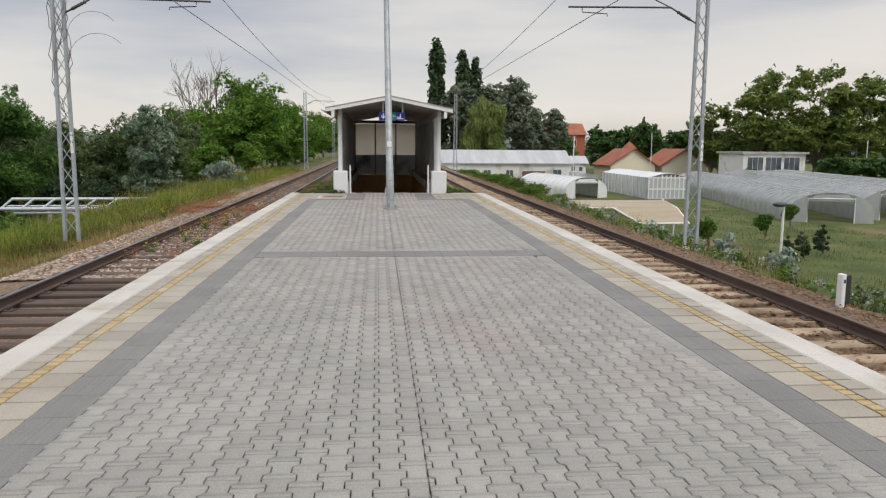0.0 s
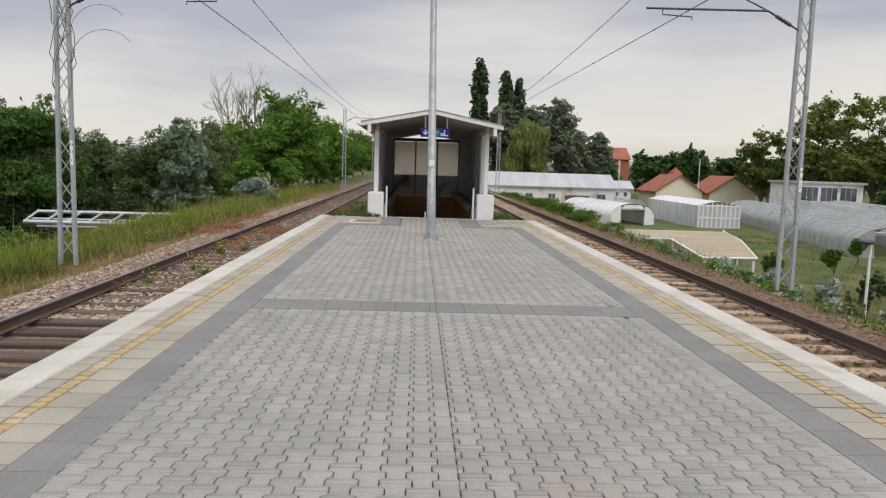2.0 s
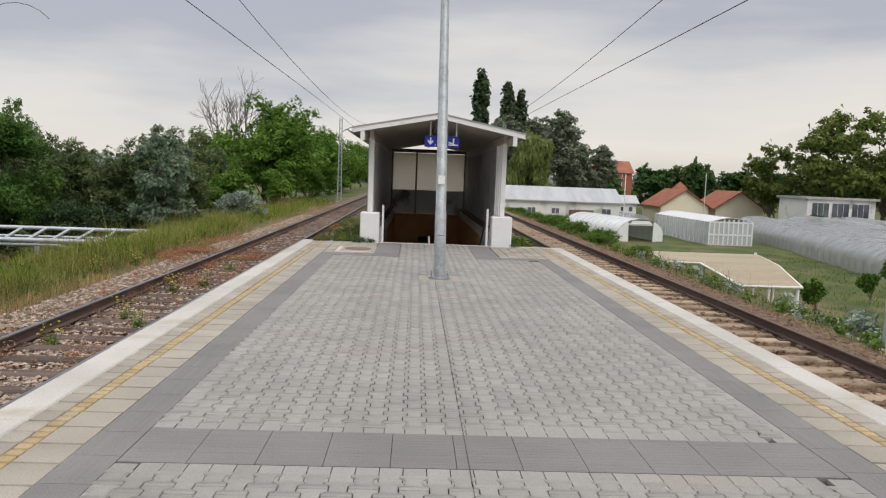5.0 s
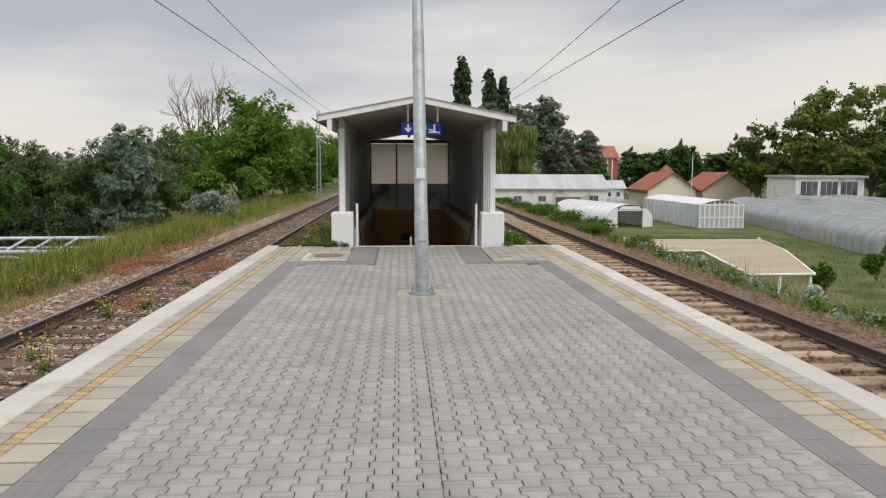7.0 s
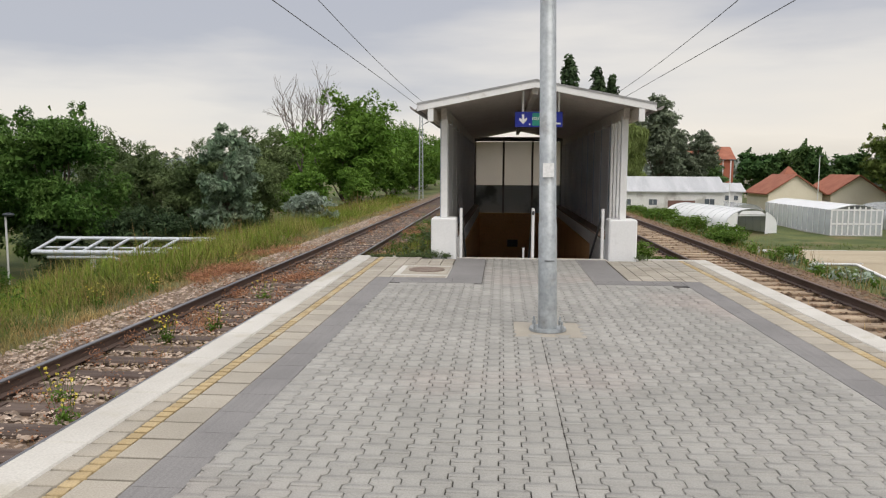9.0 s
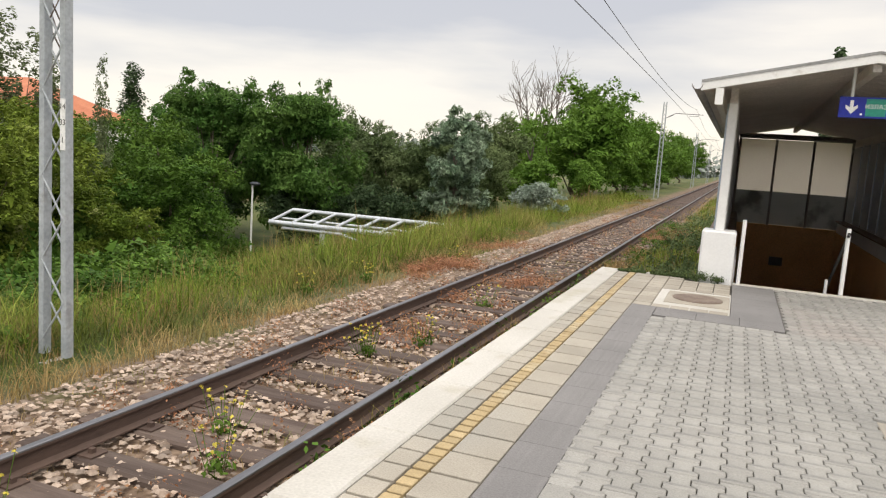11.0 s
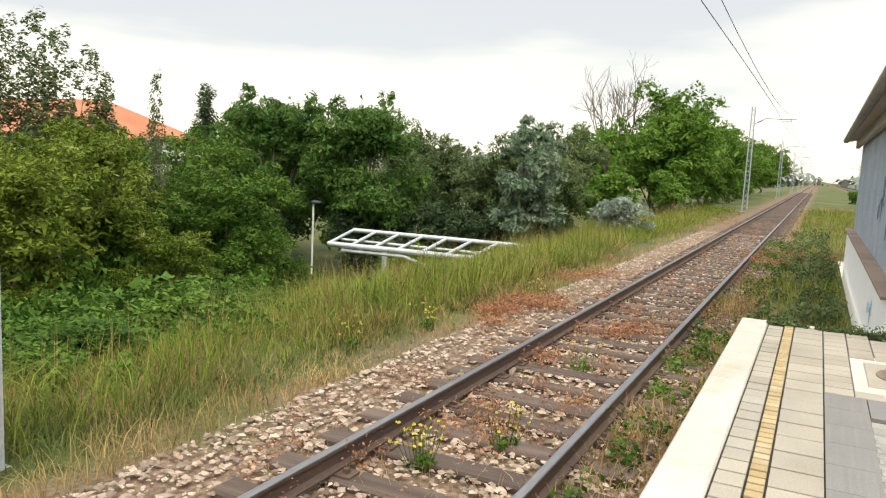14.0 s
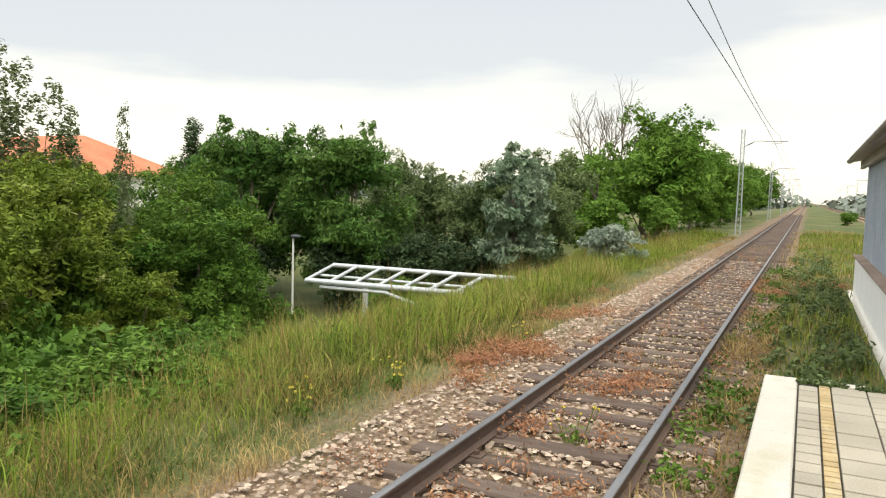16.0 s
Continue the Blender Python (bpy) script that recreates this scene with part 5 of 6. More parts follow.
    stand(tree("tall_weeds", "bushy green weeds along the railway", 1.3, 2.4, "leaf_fresh", 2600, 0.08, 49, 0.0, 0.22, 14, category="weed", trunk=0.01, group="green weeds"), [
        (7.8, 38.0, 0, 0.7, 0.45), (8.1, 44.0, 40, 0.9, 0.6), (8.4, 52.0, 90, 1.0, 0.6), (8.5, 60.0, 150, 1.0, 0.55), (8.2, 33.0, 10, 0.5, 0.4), (8.6, 70.0, 60, 1.1, 0.55), (3.0, 26.2, 80, 0.5, 0.4), (2.7, 29.0, 190, 0.6, 0.45), (8.6, 41.0, 200, 0.8, 0.7), (9.4, 47.5, 240, 1.0, 0.8), (9.0, 56.0, 280, 1.1, 0.8), (9.3, 35.5, 330, 0.6, 0.5), (9.6, 64.0, 15, 1.2, 0.7), (12.4, 31.0, 100, 0.7, 0.5), (11.6, 28.0, 145, 0.5, 0.5), (17.8, 36.0, 70, 0.7, 0.5), (13.0, 25.5, 215, 0.5, 0.4)])


plant_right()


def blades(name, label, count, xr, yr, height, material, seed, power=1.6, width=0.010, keep=None, lean=0.45):
    """Grass: each blade a bent tapering strip of two quads."""
    rng = np.random.default_rng(seed)
    x = rng.uniform(xr[0], xr[1], count)
    y = yr[0] + (yr[1] - yr[0]) * rng.random(count) ** power
    tuft = 0.5 + 0.5 * np.sin(x * 2.1 + 1.3 * np.sin(y * 0.9)) * np.sin(y * 1.7 + np.cos(x * 1.1))
    ok = rng.random(count) < 0.45 + 0.55 * tuft
    if keep is not None:
        ok &= keep(x, y)
    x, y, tuft = x[ok], y[ok], tuft[ok]
    n = len(x)
    z = land(x, y) - 0.02
    L = height * rng.uniform(0.4, 1.15, n) * (0.65 + 0.5 * tuft)
    a = rng.uniform(0, 2 * np.pi, n)
    b = a + np.pi / 2
    far = 1 + np.clip((y - 20) / 18, 0, 4)
    L = L * (0.55 + 0.9 * np.clip(0.5 + 0.5 * np.sin(x * 0.55 + 0.35 * y) * np.cos(y * 0.31 - 0.8 * x), 0, 1))
    if xr[1] < -8 and height < 0.6:
        L = L * (1 + 0.5 * smooth_step(22, 30, y) * (1 - smooth_step(46, 60, y)))
    w = width * rng.uniform(0.6, 1.4, n) * far
    bend = lean * rng.uniform(0.2, 1.3, n) * L
    ca, sa, cb, sb = np.cos(a), np.sin(a), np.cos(b), np.sin(b)

    def ring(f, ww):
        px, py, pz = x + ca * bend * f * f, y + sa * bend * f * f, z + L * f * (1 - 0.25 * f * np.clip(bend / L, 0, 1))
        return np.stack([px - cb * ww, py - sb * ww, pz], -1), np.stack([px + cb * ww, py + sb * ww, pz], -1)
    r0, r1, r2 = ring(0.0, w * 0.5), ring(0.55, w * 0.45), ring(1.0, w * 0.0)
    V = np.stack([*r0, *r1, r2[0]], 1).reshape(-1, 3)
    near = y < 34
    base = np.arange(n) * 5
    F = np.concatenate([base[near][:, None] + np.array(q) for q in ((0, 1, 3), (0, 3, 2), (2, 3, 4))] + [base[~near][:, None] + np.array((0, 1, 4))])
    ob = link_mesh(name, np_mesh(name, V, F), material)
    tagged(ob, label, "grass", kind="stuff")


def middle(x, y):
    return ~((x > -2.0) & (x < 2.1) & (y < 38.0))


blades("long_grass", "long green meadow grass on the embankment", 100000, (-19, -8.1), (11, 75), 0.55, "grass", 61, 1.7, 0.010, None, 0.9)
blades("dry_grass", "dry yellowish grass with seed heads on the bank", 26000, (-10.8, -7.0), (12, 70), 0.34, "grass_dry", 62, 1.5, 0.007, None, 0.9)
blades("seed_grass", "tall pale seed-headed grass stalks", 9000, (-16, -9.0), (18, 62), 1.0, "grass_dry", 63, 1.0, 0.006, None, 0.4)
blades("seed_grass", "tall pale grass stalks at the foot of the bank", 3500, (-22, -14), (28, 46), 1.3, "grass_dry", 73, 1.0, 0.008, None, 0.25)
blades("short_grass", "short matted green grass on the near slope", 50000, (-13.5, -7.7), (15.5, 36), 0.24, "grass_bank", 78, 1.3, 0.009, None, 1.1)
blades("short_grass", "short ochre grass beside the ballast", 24000, (-11.5, -7.0), (14.5, 36), 0.22, "grass_dry", 79, 1.3, 0.008, None, 1.1)
blades("bank_grass", "short grass and weeds on the bank by the fields", 42000, (7.0, 22), (6, 75), 0.32, "grass_bank", 64, 1.6, 0.011)
blades("bank_grass", "dry grass on the bank by the fields", 15000, (6.9, 15), (6, 60), 0.28, "grass_dry", 65, 1.5, 0.009)
blades("field_grass", "rough green grass in the field", 25000, (19, 38), (24, 80), 0.30, "grass_bank", 74, 1.3, 0.010, None, 0.8)
blades("verge_grass", "green grass between the tracks beyond the platform", 28000, (-3.3, 3.3), (24.0, 75), 0.34, "grass", 66, 1.7, 0.010, middle)
blades("track_weeds", "low weeds growing between the sleepers", 16000, (-6.8, -3.4), (12, 60), 0.15, "grass_dry", 67, 1.4, 0.006, None, 0.9)
blades("track_weeds", "green weeds along the platform foot", 12000, (-4.05, -3.3), (13, 44), 0.22, "grass_dry", 68, 1.3, 0.008, None, 0.9)
blades("verge_grass", "dry grass between the tracks", 22000, (-3.9, 3.6), (24.2, 80), 0.30, "grass_dry", 76, 1.6, 0.008, middle, 0.8)
blades("dry_grass", "dry stalks mixed into the slope grass", 12000, (-16, -8.3), (14, 60), 0.46, "grass_dry", 77, 1.5, 0.006, None, 0.9)
blades("track_weeds", "sparse weeds in the brown track bed", 3500, (3.3, 6.8), (4, 60), 0.14, "grass_dry", 69, 1.4, 0.009)


def sorrel(x, y, r, n, seed):
    rng = np.random.default_rng(seed)
    cl = []
    for _ in range(10):
        px, py = x + rng.normal() * r * 0.5, y + rng.normal() * r
        cl.append((px, py, land_at(px, py) + 0.12, r * 0.35, r * 0.45, 0.15))
    V, F = leaf_arrays(rng, cl, n * 2, 0.02, 3.0, 0.2)
    ob = link_mesh("red_sorrel", np_mesh("red_sorrel", V, F), "sorrel")
    tagged(ob, "patch of reddish dry sorrel beside the rail", "weed", "sorrel patches", "stuff")


sorrel(-6.9, 26.3, 1.1, 2200, 1)
sorrel(-5.1, 26.2, 1.2, 900, 2)
sorrel(-7.2, 31.5, 1.3, 900, 3)
sorrel(-3.1, 37.0, 1.2, 1600, 4)
sorrel(-5.0, 21.8, 0.9, 500, 5)


def flower_clump(x, y, n, seed):
    rng = np.random.default_rng(seed)
    z = land_at(x, y)
    h = holder("yellow_wildflower", "yellow wildflowers growing beside the rail", "flower", (x, y, z), group="yellow wildflowers")
    stems, heads = [], []
    for _ in range(n):
        p = rng.normal(size=2) * 0.12
        t = rng.uniform(0.2, 0.42)
        stems.append(([(p[0] * 0.4, p[1] * 0.4, 0), (p[0], p[1], t)], 0.003))
        heads.append((p[0], p[1], t, 0.02, 0.02, 0.012))
    tubes("stalk_tuft", stems, "leaf_fresh", h, sides=3)
    V, F = leaf_arrays(rng, heads, n * 5, 0.022, 1.3, 0.3)
    tagged(link_mesh("blossom_tuft", np_mesh("blossoms", V, F), "petal", h), kind="stuff")
    V, F = leaf_arrays(rng, [(0, 0, 0.1, 0.14, 0.14, 0.1)], 60, 0.028, 2.4, 0.2)
    tagged(link_mesh("leaf_tuft", np_mesh("leaves", V, F), "leaf_fresh", h), kind="stuff")


for i, (x, y, n) in enumerate(((-5.15, 19.7, 26), (-4.75, 20.4, 14), (-5.0, 17.0, 16), (-4.6, 16.4, 10), (-7.6, 24.4, 18), (-7.9, 22.9, 12), (-4.9, 23.2, 10), (-5.3, 15.2, 14), (-7.0, 27.6, 10))):
    flower_clump(x, y, n, 80 + i)


def low_weeds(name, label, count, per, xr, yr, size, material, seed):
    """Broad-leaved weeds: many small low leaf tufts."""
    rng = np.random.default_rng(seed)
    cl = []
    for _ in range(count):
        x, y = rng.uniform(*xr), yr[0] + (yr[1] - yr[0]) * rng.random() ** 1.5
        r = rng.uniform(0.08, 0.24)
        cl.append((x, y, land_at(x, y) + r * 0.6, r, r, r * rng.uniform(0.6, 1.5)))
    V, F = leaf_arrays(rng, cl, count * per, size, 2.0, 0.2)
    ob = link_mesh(name, np_mesh(name, V, F), material)
    tagged(ob, label, "weed", kind="stuff")


low_weeds("slope_weeds", "broad-leaved green weeds in the slope grass", 420, 45, (-15, -8.6), (17, 50), 0.05, "leaf_fresh", 91)
low_weeds("slope_weeds", "dark green weeds in the slope grass", 260, 45, (-16, -9.5), (17, 44), 0.055, "leaf", 92)
low_weeds("track_side_weeds", "brownish weeds creeping over the sleepers", 260, 50, (-6.6, -3.6), (14, 55), 0.016, "sorrel", 93)
low_weeds("track_side_weeds", "low green weeds by the platform foot", 150, 34, (-4.0, -3.3), (15, 45), 0.035, "leaf", 94)
low_weeds("verge_weeds", "grey-green weeds between the tracks", 200, 40, (-3.4, -2.15), (24.2, 50), 0.045, "leaf_olive", 95)
low_weeds("verge_weeds", "grey-green weeds between the tracks", 200, 40, (2.3, 3.4), (24.2, 50), 0.045, "leaf_olive", 96)
low_weeds("bank_weeds", "mixed weeds on the bank by the fields", 420, 36, (7.2, 16), (9, 50), 0.05, "leaf_olive", 97)
low_weeds("bank_weeds", "fresh green weeds on the bank by the fields", 260, 36, (7.4, 14), (8, 46), 0.06, "leaf_fresh", 98)
low_weeds("bank_weeds", "pale silvery weeds along the track ballast", 150, 30, (7.3, 10.5), (8, 34), 0.05, "leaf_pale", 99)
blades("seed_grass", "tall pale grass stalks on the bank by the fields", 3500, (7.4, 13), (10, 44), 0.75, "grass_dry", 84, 1.2, 0.007, None, 0.35)


def joint_weeds():
    """Tufts of moss and grass rooted in the joints at the platform end."""
    rng = np.random.default_rng(17)
    cl = []
    for _ in range(70):
        x, y = rng.uniform(-2.95, -1.4), 23.69 + rng.normal() * 0.015
        r = rng.uniform(0.012, 0.05)
        cl.append((x, y, r * 0.4, r * 1.6, r, r * 0.7))
    for x, y, r in ((-1.80, 23.58, 0.13), (-1.55, 23.60, 0.09), (-2.10, 23.66, 0.10), (2.05, 23.62, 0.09)):
        cl.append((x, y, r * 0.5, r * 1.5, r * 0.6, r * 0.8))
    V, F = leaf_arrays(rng, cl, 2600, 0.016, 3.0, 0.2)
    ob = link_mesh("joint_weeds", np_mesh("joint_weeds", V, F), "leaf_olive")
    tagged(ob, "moss and weed tufts in the paving joints", "weed", kind="stuff")


joint_weeds()

# ---- canopies over the underpass exits ----


def exit_canopy():
    h = holder("exit_canopy", "tan sheet canopy over the underpass exit on steel posts", "canopy", (0, 0, 0))
    upper = [(10.1, 40.9, -1.52), (16.4, 40.9, -1.52), (15.7, 37.4, -1.62), (10.4, 37.4, -1.62)]
    lower = [(12.2, 37.38, -1.62), (15.7, 37.38, -1.62), (14.6, 33.2, -2.0), (12.3, 33.4, -2.05)]

    def slab(pts, t, material, name, label=""):
        b = bmesh.new()
        lo = [b.verts.new((x, y, z - t)) for x, y, z in pts]
        hi = [b.verts.new(p) for p in pts]
        b.faces.new(lo)
        b.faces.new(hi)
        for i in range(4):
            b.faces.new((lo[i], lo[(i + 1) % 4], hi[(i + 1) % 4], hi[i]))
        bmesh.ops.recalc_face_normals(b, faces=b.faces)
        part(name, b, material, h, label)
    slab(upper, 0.06, "tan_sheet", "upper_sheet", "tan roofing sheet")
    slab(lower, 0.06, "tan_sheet", "lower_sheet", "tan roofing sheet")
    edge = [[upper[3], (12.2, 37.4, -1.62), lower[3], lower[2], (15.7, 37.38, -1.62), upper[1], upper[0], upper[3]]]
    tubes("edge_trim", [([(x, y, z - 0.05) for x, y, z in e], 0.06) for e in edge], "white_steel", h, "white edge trim", 6, False)
    for x, y, zt in ((12.4, 33.5, -2.1), (14.5, 33.3, -2.1), (13.4, 33.4, -2.1), (12.3, 37.3, -1.6), (15.6, 37.5, -1.6), (10.4, 37.5, -1.6), (16.2, 40.7, -1.4), (9.9, 40.7, -1.4)):
        g = land_at(x, y)
        if g < zt - 0.05:
            tubes("post", [([(x, y, g - 0.2), (x, y, zt)], 0.07)], "white_steel", h, sides=8)


def bare_canopy():
    h = holder("canopy_frame", "bare grey steel canopy frame without its sheets", "canopy", (0, 0, 0))
    A, B, C, D = np.array((-20.1, 39.4, -1.88)), np.array((-20.9, 42.4, -1.58)), np.array((-11.9, 43.0, -1.6)), np.array((-12.0, 40.1, -1.92))
    runs = [([tuple(A), tuple(D)], 0.11), ([tuple(B), tuple(C)], 0.10)]
    for r, nm in ((runs[0], "front_beam"), (runs[1], "rear_beam")):
        tubes(nm, [r], "frame_blue", h, sides=4, smooth=False)
    for f in np.linspace(0, 1, 9):
        p, q = A + (D - A) * f, B + (C - B) * f
        tubes("rafter", [([tuple(p), tuple(q)], 0.08)], "frame_blue", h, sides=4, smooth=False)
    tubes("lower_beam", [([tuple(A + np.array((0.6, 0.1, -0.22))), tuple(A + (D - A) * 0.42 + np.array((0, -0.05, -0.2))), tuple(A + (D - A) * 0.68 + np.array((0, -0.6, -0.62)))], 0.07)], "frame_blue", h, sides=4, smooth=False)
    for f in (0.25, 0.7):
        p = A + (D - A) * f + np.array((0, 0.9, 0.0))
        tubes("post", [([(p[0], p[1], land_at(p[0], p[1]) - 0.2), (p[0], p[1], p[2] - 0.05)], 0.11)], "frame_blue", h, sides=10)
    tubes("mid_beam", [([tuple((A + B) / 2 + np.array((0, 0, -0.12))), tuple((C + D) / 2 + np.array((0, 0, -0.12)))], 0.06)], "frame_blue", h, sides=4, smooth=False)


exit_canopy()
bare_canopy()


def park_lamp(x, y, top, arm):
    zb = land_at(x, y)
    h = holder("park_lamp", "slim grey lamp post with dark flat head on the bank", "street lamp", (x, y, zb), group="park lamps")
    tubes("pole", [([(0, 0, -0.2), (0, 0, top - zb)], 0.055)], "white_steel", h, sides=10)
    b = bmesh.new()
    bmesh.ops.create_uvsphere(b, u_segments=14, v_segments=8, radius=0.26, matrix=Matrix.Translation((arm * 0.16, 0, top - zb + 0.06)) @ Matrix.Diagonal((1.25, 0.8, 0.42, 1)))
    part("lamp_head", b, "lamp_head", h, "dark lamp head", True)


park_lamp(16.5, 28.2, -0.80, -1)
park_lamp(-26.3, 46.7, -0.86, 1)
tubes("thin_pole", [([(-26.0, 62.5, land_at(-26, 62.5) - 0.2), (-26.0, 62.5, -0.8)], 0.05)], "galv", None, sides=8)
tagged(scene.objects["thin_pole"], "thin grey pole at the edge of the wood", "pole")


def kilometre_post():
    x, y = 6.75, 9.25
    z = land_at(x, y)
    h = holder("kilometre_post", "white railway marker post with a black rear half", "marker", (x, y, z), 20)
    part("white_face", box(-0.10, -0.01, -0.05, 0.05, -0.2, 0.52, 0.01), "white", h)
    part("black_face", box(-0.008, 0.10, -0.05, 0.05, -0.2, 0.50, 0.01), "black", h)
    part("mark", box(-0.075, -0.035, -0.054, -0.050, 0.38, 0.44), "black", h)


kilometre_post()


def bank_kerb():
    """Pale concrete gutter that runs down along the right bank."""
    h = holder("drain_kerb", "pale concrete drain edge along the foot of the bank", "kerb", kind="structure")
    y = 14.0
    while y < 60:
        x0 = 13.3 + 0.02 * y
        for_z = land_at(x0, y + 0.5)
        part("kerb_stone", box(x0 - 0.12, x0 + 0.12, y + 0.01, y + 1.19, for_z - 0.2, for_z + 0.10, 0.02), "coping", h)
        y += 1.2


bank_kerb()

# ---- greenhouses ----


def tunnel(x0, y0, x1, y1, half, rise, z, film, seed, label, open_end=True):
    d = math.hypot(x1 - x0, y1 - y0)
    h = holder("polytunnel", label, "greenhouse", (x0, y0, z), math.degrees(math.atan2(-(x1 - x0), y1 - y0)), group="polytunnels")
    rng = np.random.default_rng(seed)
    n = int(d / 1.6)
    arc = [(-half, 0), (-half * 1.0, rise * 0.38)] + [(half * math.cos(a), rise * 0.38 + rise * 0.62 * math.sin(a)) for a in np.linspace(math.pi, 0, 15)][1:-1] + [(half, rise * 0.38), (half, 0)]
    V, F = [], []
    m = len(arc)
    for i in range(2 * n + 1):
        y = d * i / (2 * n)
        s = 1.0 if i % 2 == 0 else 0.978
        sag = rng.uniform(-0.01, 0.01)
        V += [(p * (s + sag * 0.3), y, q * (s + sag * 0.3)) for p, q in arc]
    for i in range(2 * n):
        for k in range(m - 1):
            a = i * m + k
            F.append((a, a + 1, a + m + 1, a + m))
    link_mesh("cover", np_mesh("cover", V, F, True), film, h, "translucent plastic film")
    for i in range(n + 1):
        y = d * i / n
        tubes("hoop", [([(p * 1.004, y, q * 1.004) for p, q in arc], 0.022)], "galv", h, sides=5)
    for y in (0.0, d):
        bm = bmesh.new()
        pts = [(p, q) for p, q in arc]
        if y == 0.0 and open_end:
            door = half * 0.55
            for s in (-1, 1):
                side = [(s * door, 0), (s * half, 0)] + [(p, q) for p, q in (arc if s > 0 else list(reversed(arc)))[::-1] if p * s > door and q > 0] + [(s * door, rise * 0.86)]
                bm.faces.new([bm.verts.new((p, y, q)) for p, q in side])
            bm.faces.new([bm.verts.new((p, y, q)) for p, q in ((-door, rise * 0.72), (door, rise * 0.72), (door * 0.7, rise * 0.93), (-door * 0.7, rise * 0.93))])
        else:
            bm.faces.new([bm.verts.new((p, y, q)) for p, q in pts])
        part("end_sheet", bm, film, h, "plastic end sheet")
    door = half * 0.55
    if open_end:
        tubes("door_post", [([(-door, -0.02, 0), (-door, -0.02, rise * 0.8), (door, -0.02, rise * 0.8), (door, -0.02, 0)], 0.05)], "white_steel", h, sides=5)
    return h


FIELD = -5.05
tunnel(39.6, 61.0, 50.5, 114, 3.6, 2.75, FIELD, "film", 1, "long arched plastic film greenhouse with ribs")
tunnel(48.0, 63.0, 58.8, 116, 3.9, 3.05, FIELD, "film", 2, "long arched plastic film greenhouse in the field")
tunnel(56.5, 66.0, 67.3, 118, 3.9, 3.0, FIELD, "film", 3, "long arched plastic film greenhouse in the field")
tunnel(26.3, 92.0, 23.2, 108, 2.9, 2.7, FIELD, "film_white", 4, "short white plastic film greenhouse")
tunnel(32.2, 112.0, 31.0, 122, 2.3, 2.4, FIELD, "film", 5, "small grey film greenhouse", False)


def glasshouse():
    h = holder("glasshouse", "white framed glasshouse with vertical glazing bars", "greenhouse", (0, 0, FIELD))
    x0, x1, y0, y1, ze = 33.9, 39.0, 90.5, 110.0, 2.75
    for name, args in (("front_glazing", (x0, x1, y0, y0 + 0.02, 0.1, ze)), ("side_glazing", (x0, x0 + 0.02, y0 + 0.03, y1, 0.1, ze)), ("side_glazing", (x1 - 0.02, x1, y0 + 0.03, y1, 0.1, ze))):
        part(name, box(*args), "glass", h, "old glass panes")
    b = bmesh.new()
    pts = [(x0 + (x1 - x0) * f, ze + 0.55 * math.sin(math.pi * f)) for f in np.linspace(0, 1, 9)]
    prism(b, pts + [(p, q - 0.03) for p, q in reversed(pts)], "y", y0, y1)
    part("roof_glazing", b, "film_white", h, "pale low vaulted roof")
    n = 9
    for i in range(n + 1):
        x = x0 + (x1 - x0) * i / n
        part("glazing_bar", box(x - 0.08, x + 0.08, y0 - 0.05, y0 - 0.005, 0, ze + (0.35 if 2 < i < 8 else 0.05)), "white_steel", h)
    for z in (0.05, 1.3, ze):
        part("transom", box(x0, x1, y0 - 0.045, y0 - 0.003, z - 0.09, z + 0.09), "white_steel", h)
    for i in range(14):
        y = y0 + (y1 - y0) * i / 13
        for x in (x0, x1):
            part("side_bar", box(x - 0.05, x + 0.04, y - 0.04, y + 0.04, 0, ze), "white_steel", h)
    part("plinth", box(x0 - 0.1, x1 + 0.1, y0 - 0.06, y1 + 0.1, -0.2, 0.12), "concrete", h)


glasshouse()

# ---- buildings ----


def window_unit(parent, x, y, z, w, h, panes=2):
    u = part("window", box(x - w / 2, x + w / 2, y - 0.06, y + 0.02, z, z + h), "house_white", parent, "white window with dark panes")
    for i in range(panes):
        a = x - w / 2 + 0.06 + i * (w - 0.06) / panes
        part("pane", box(a, a + (w - 0.06) / panes - 0.06, y - 0.075, y - 0.055, z + 0.07, z + h - 0.07), "window", u)


def gable_house(name, label, x0, x1, y0, y1, z0, ze, za, wall, roof, axis="y", windows=(), group=""):
    h = holder(name, label, "house", (0, 0, 0), group=group)
    part("wall", box(x0, x1, y0, y1, z0, ze), wall, h)
    b = bmesh.new()
    if axis == "y":
        c = (x0 + x1) / 2
        prism(b, [(x0, ze), (x1, ze), (c, za)], "y", y0 + 0.002, y1)
        part("gable", b, wall, h)
        for xa in (x0 - 0.5, x1 + 0.5):
            drop = (za - ze) * 0.5 / ((x1 - x0) / 2)
            b = bmesh.new()
            prism(b, [(xa, ze - drop + 0.02), (c, za + 0.02), (c, za + 0.22), (xa, ze - drop + 0.22)], "y", y0 - 0.5, y1 + 0.5)
            part("roof_slope", b, roof, h)
    else:
        c = (y0 + y1) / 2
        prism(b, [(y0, ze), (y1, ze), (c, za)], "x", x0, x1)
        part("gable", b, wall, h)
        for ya in (y0 - 0.4, y1 + 0.4):
            b = bmesh.new()
            drop = (za - ze) * 0.4 / ((y1 - y0) / 2)
            prism(b, [(ya, ze - drop + 0.02), (c, za + 0.02), (c, za + 0.16), (ya, ze - drop + 0.16)], "x", x0 - 0.4, x1 + 0.4)
            part("roof_slope", b, roof, h)
    for x, z, w, hh, n in windows:
        window_unit(h, x, y0, z, w, hh, n)
    return h


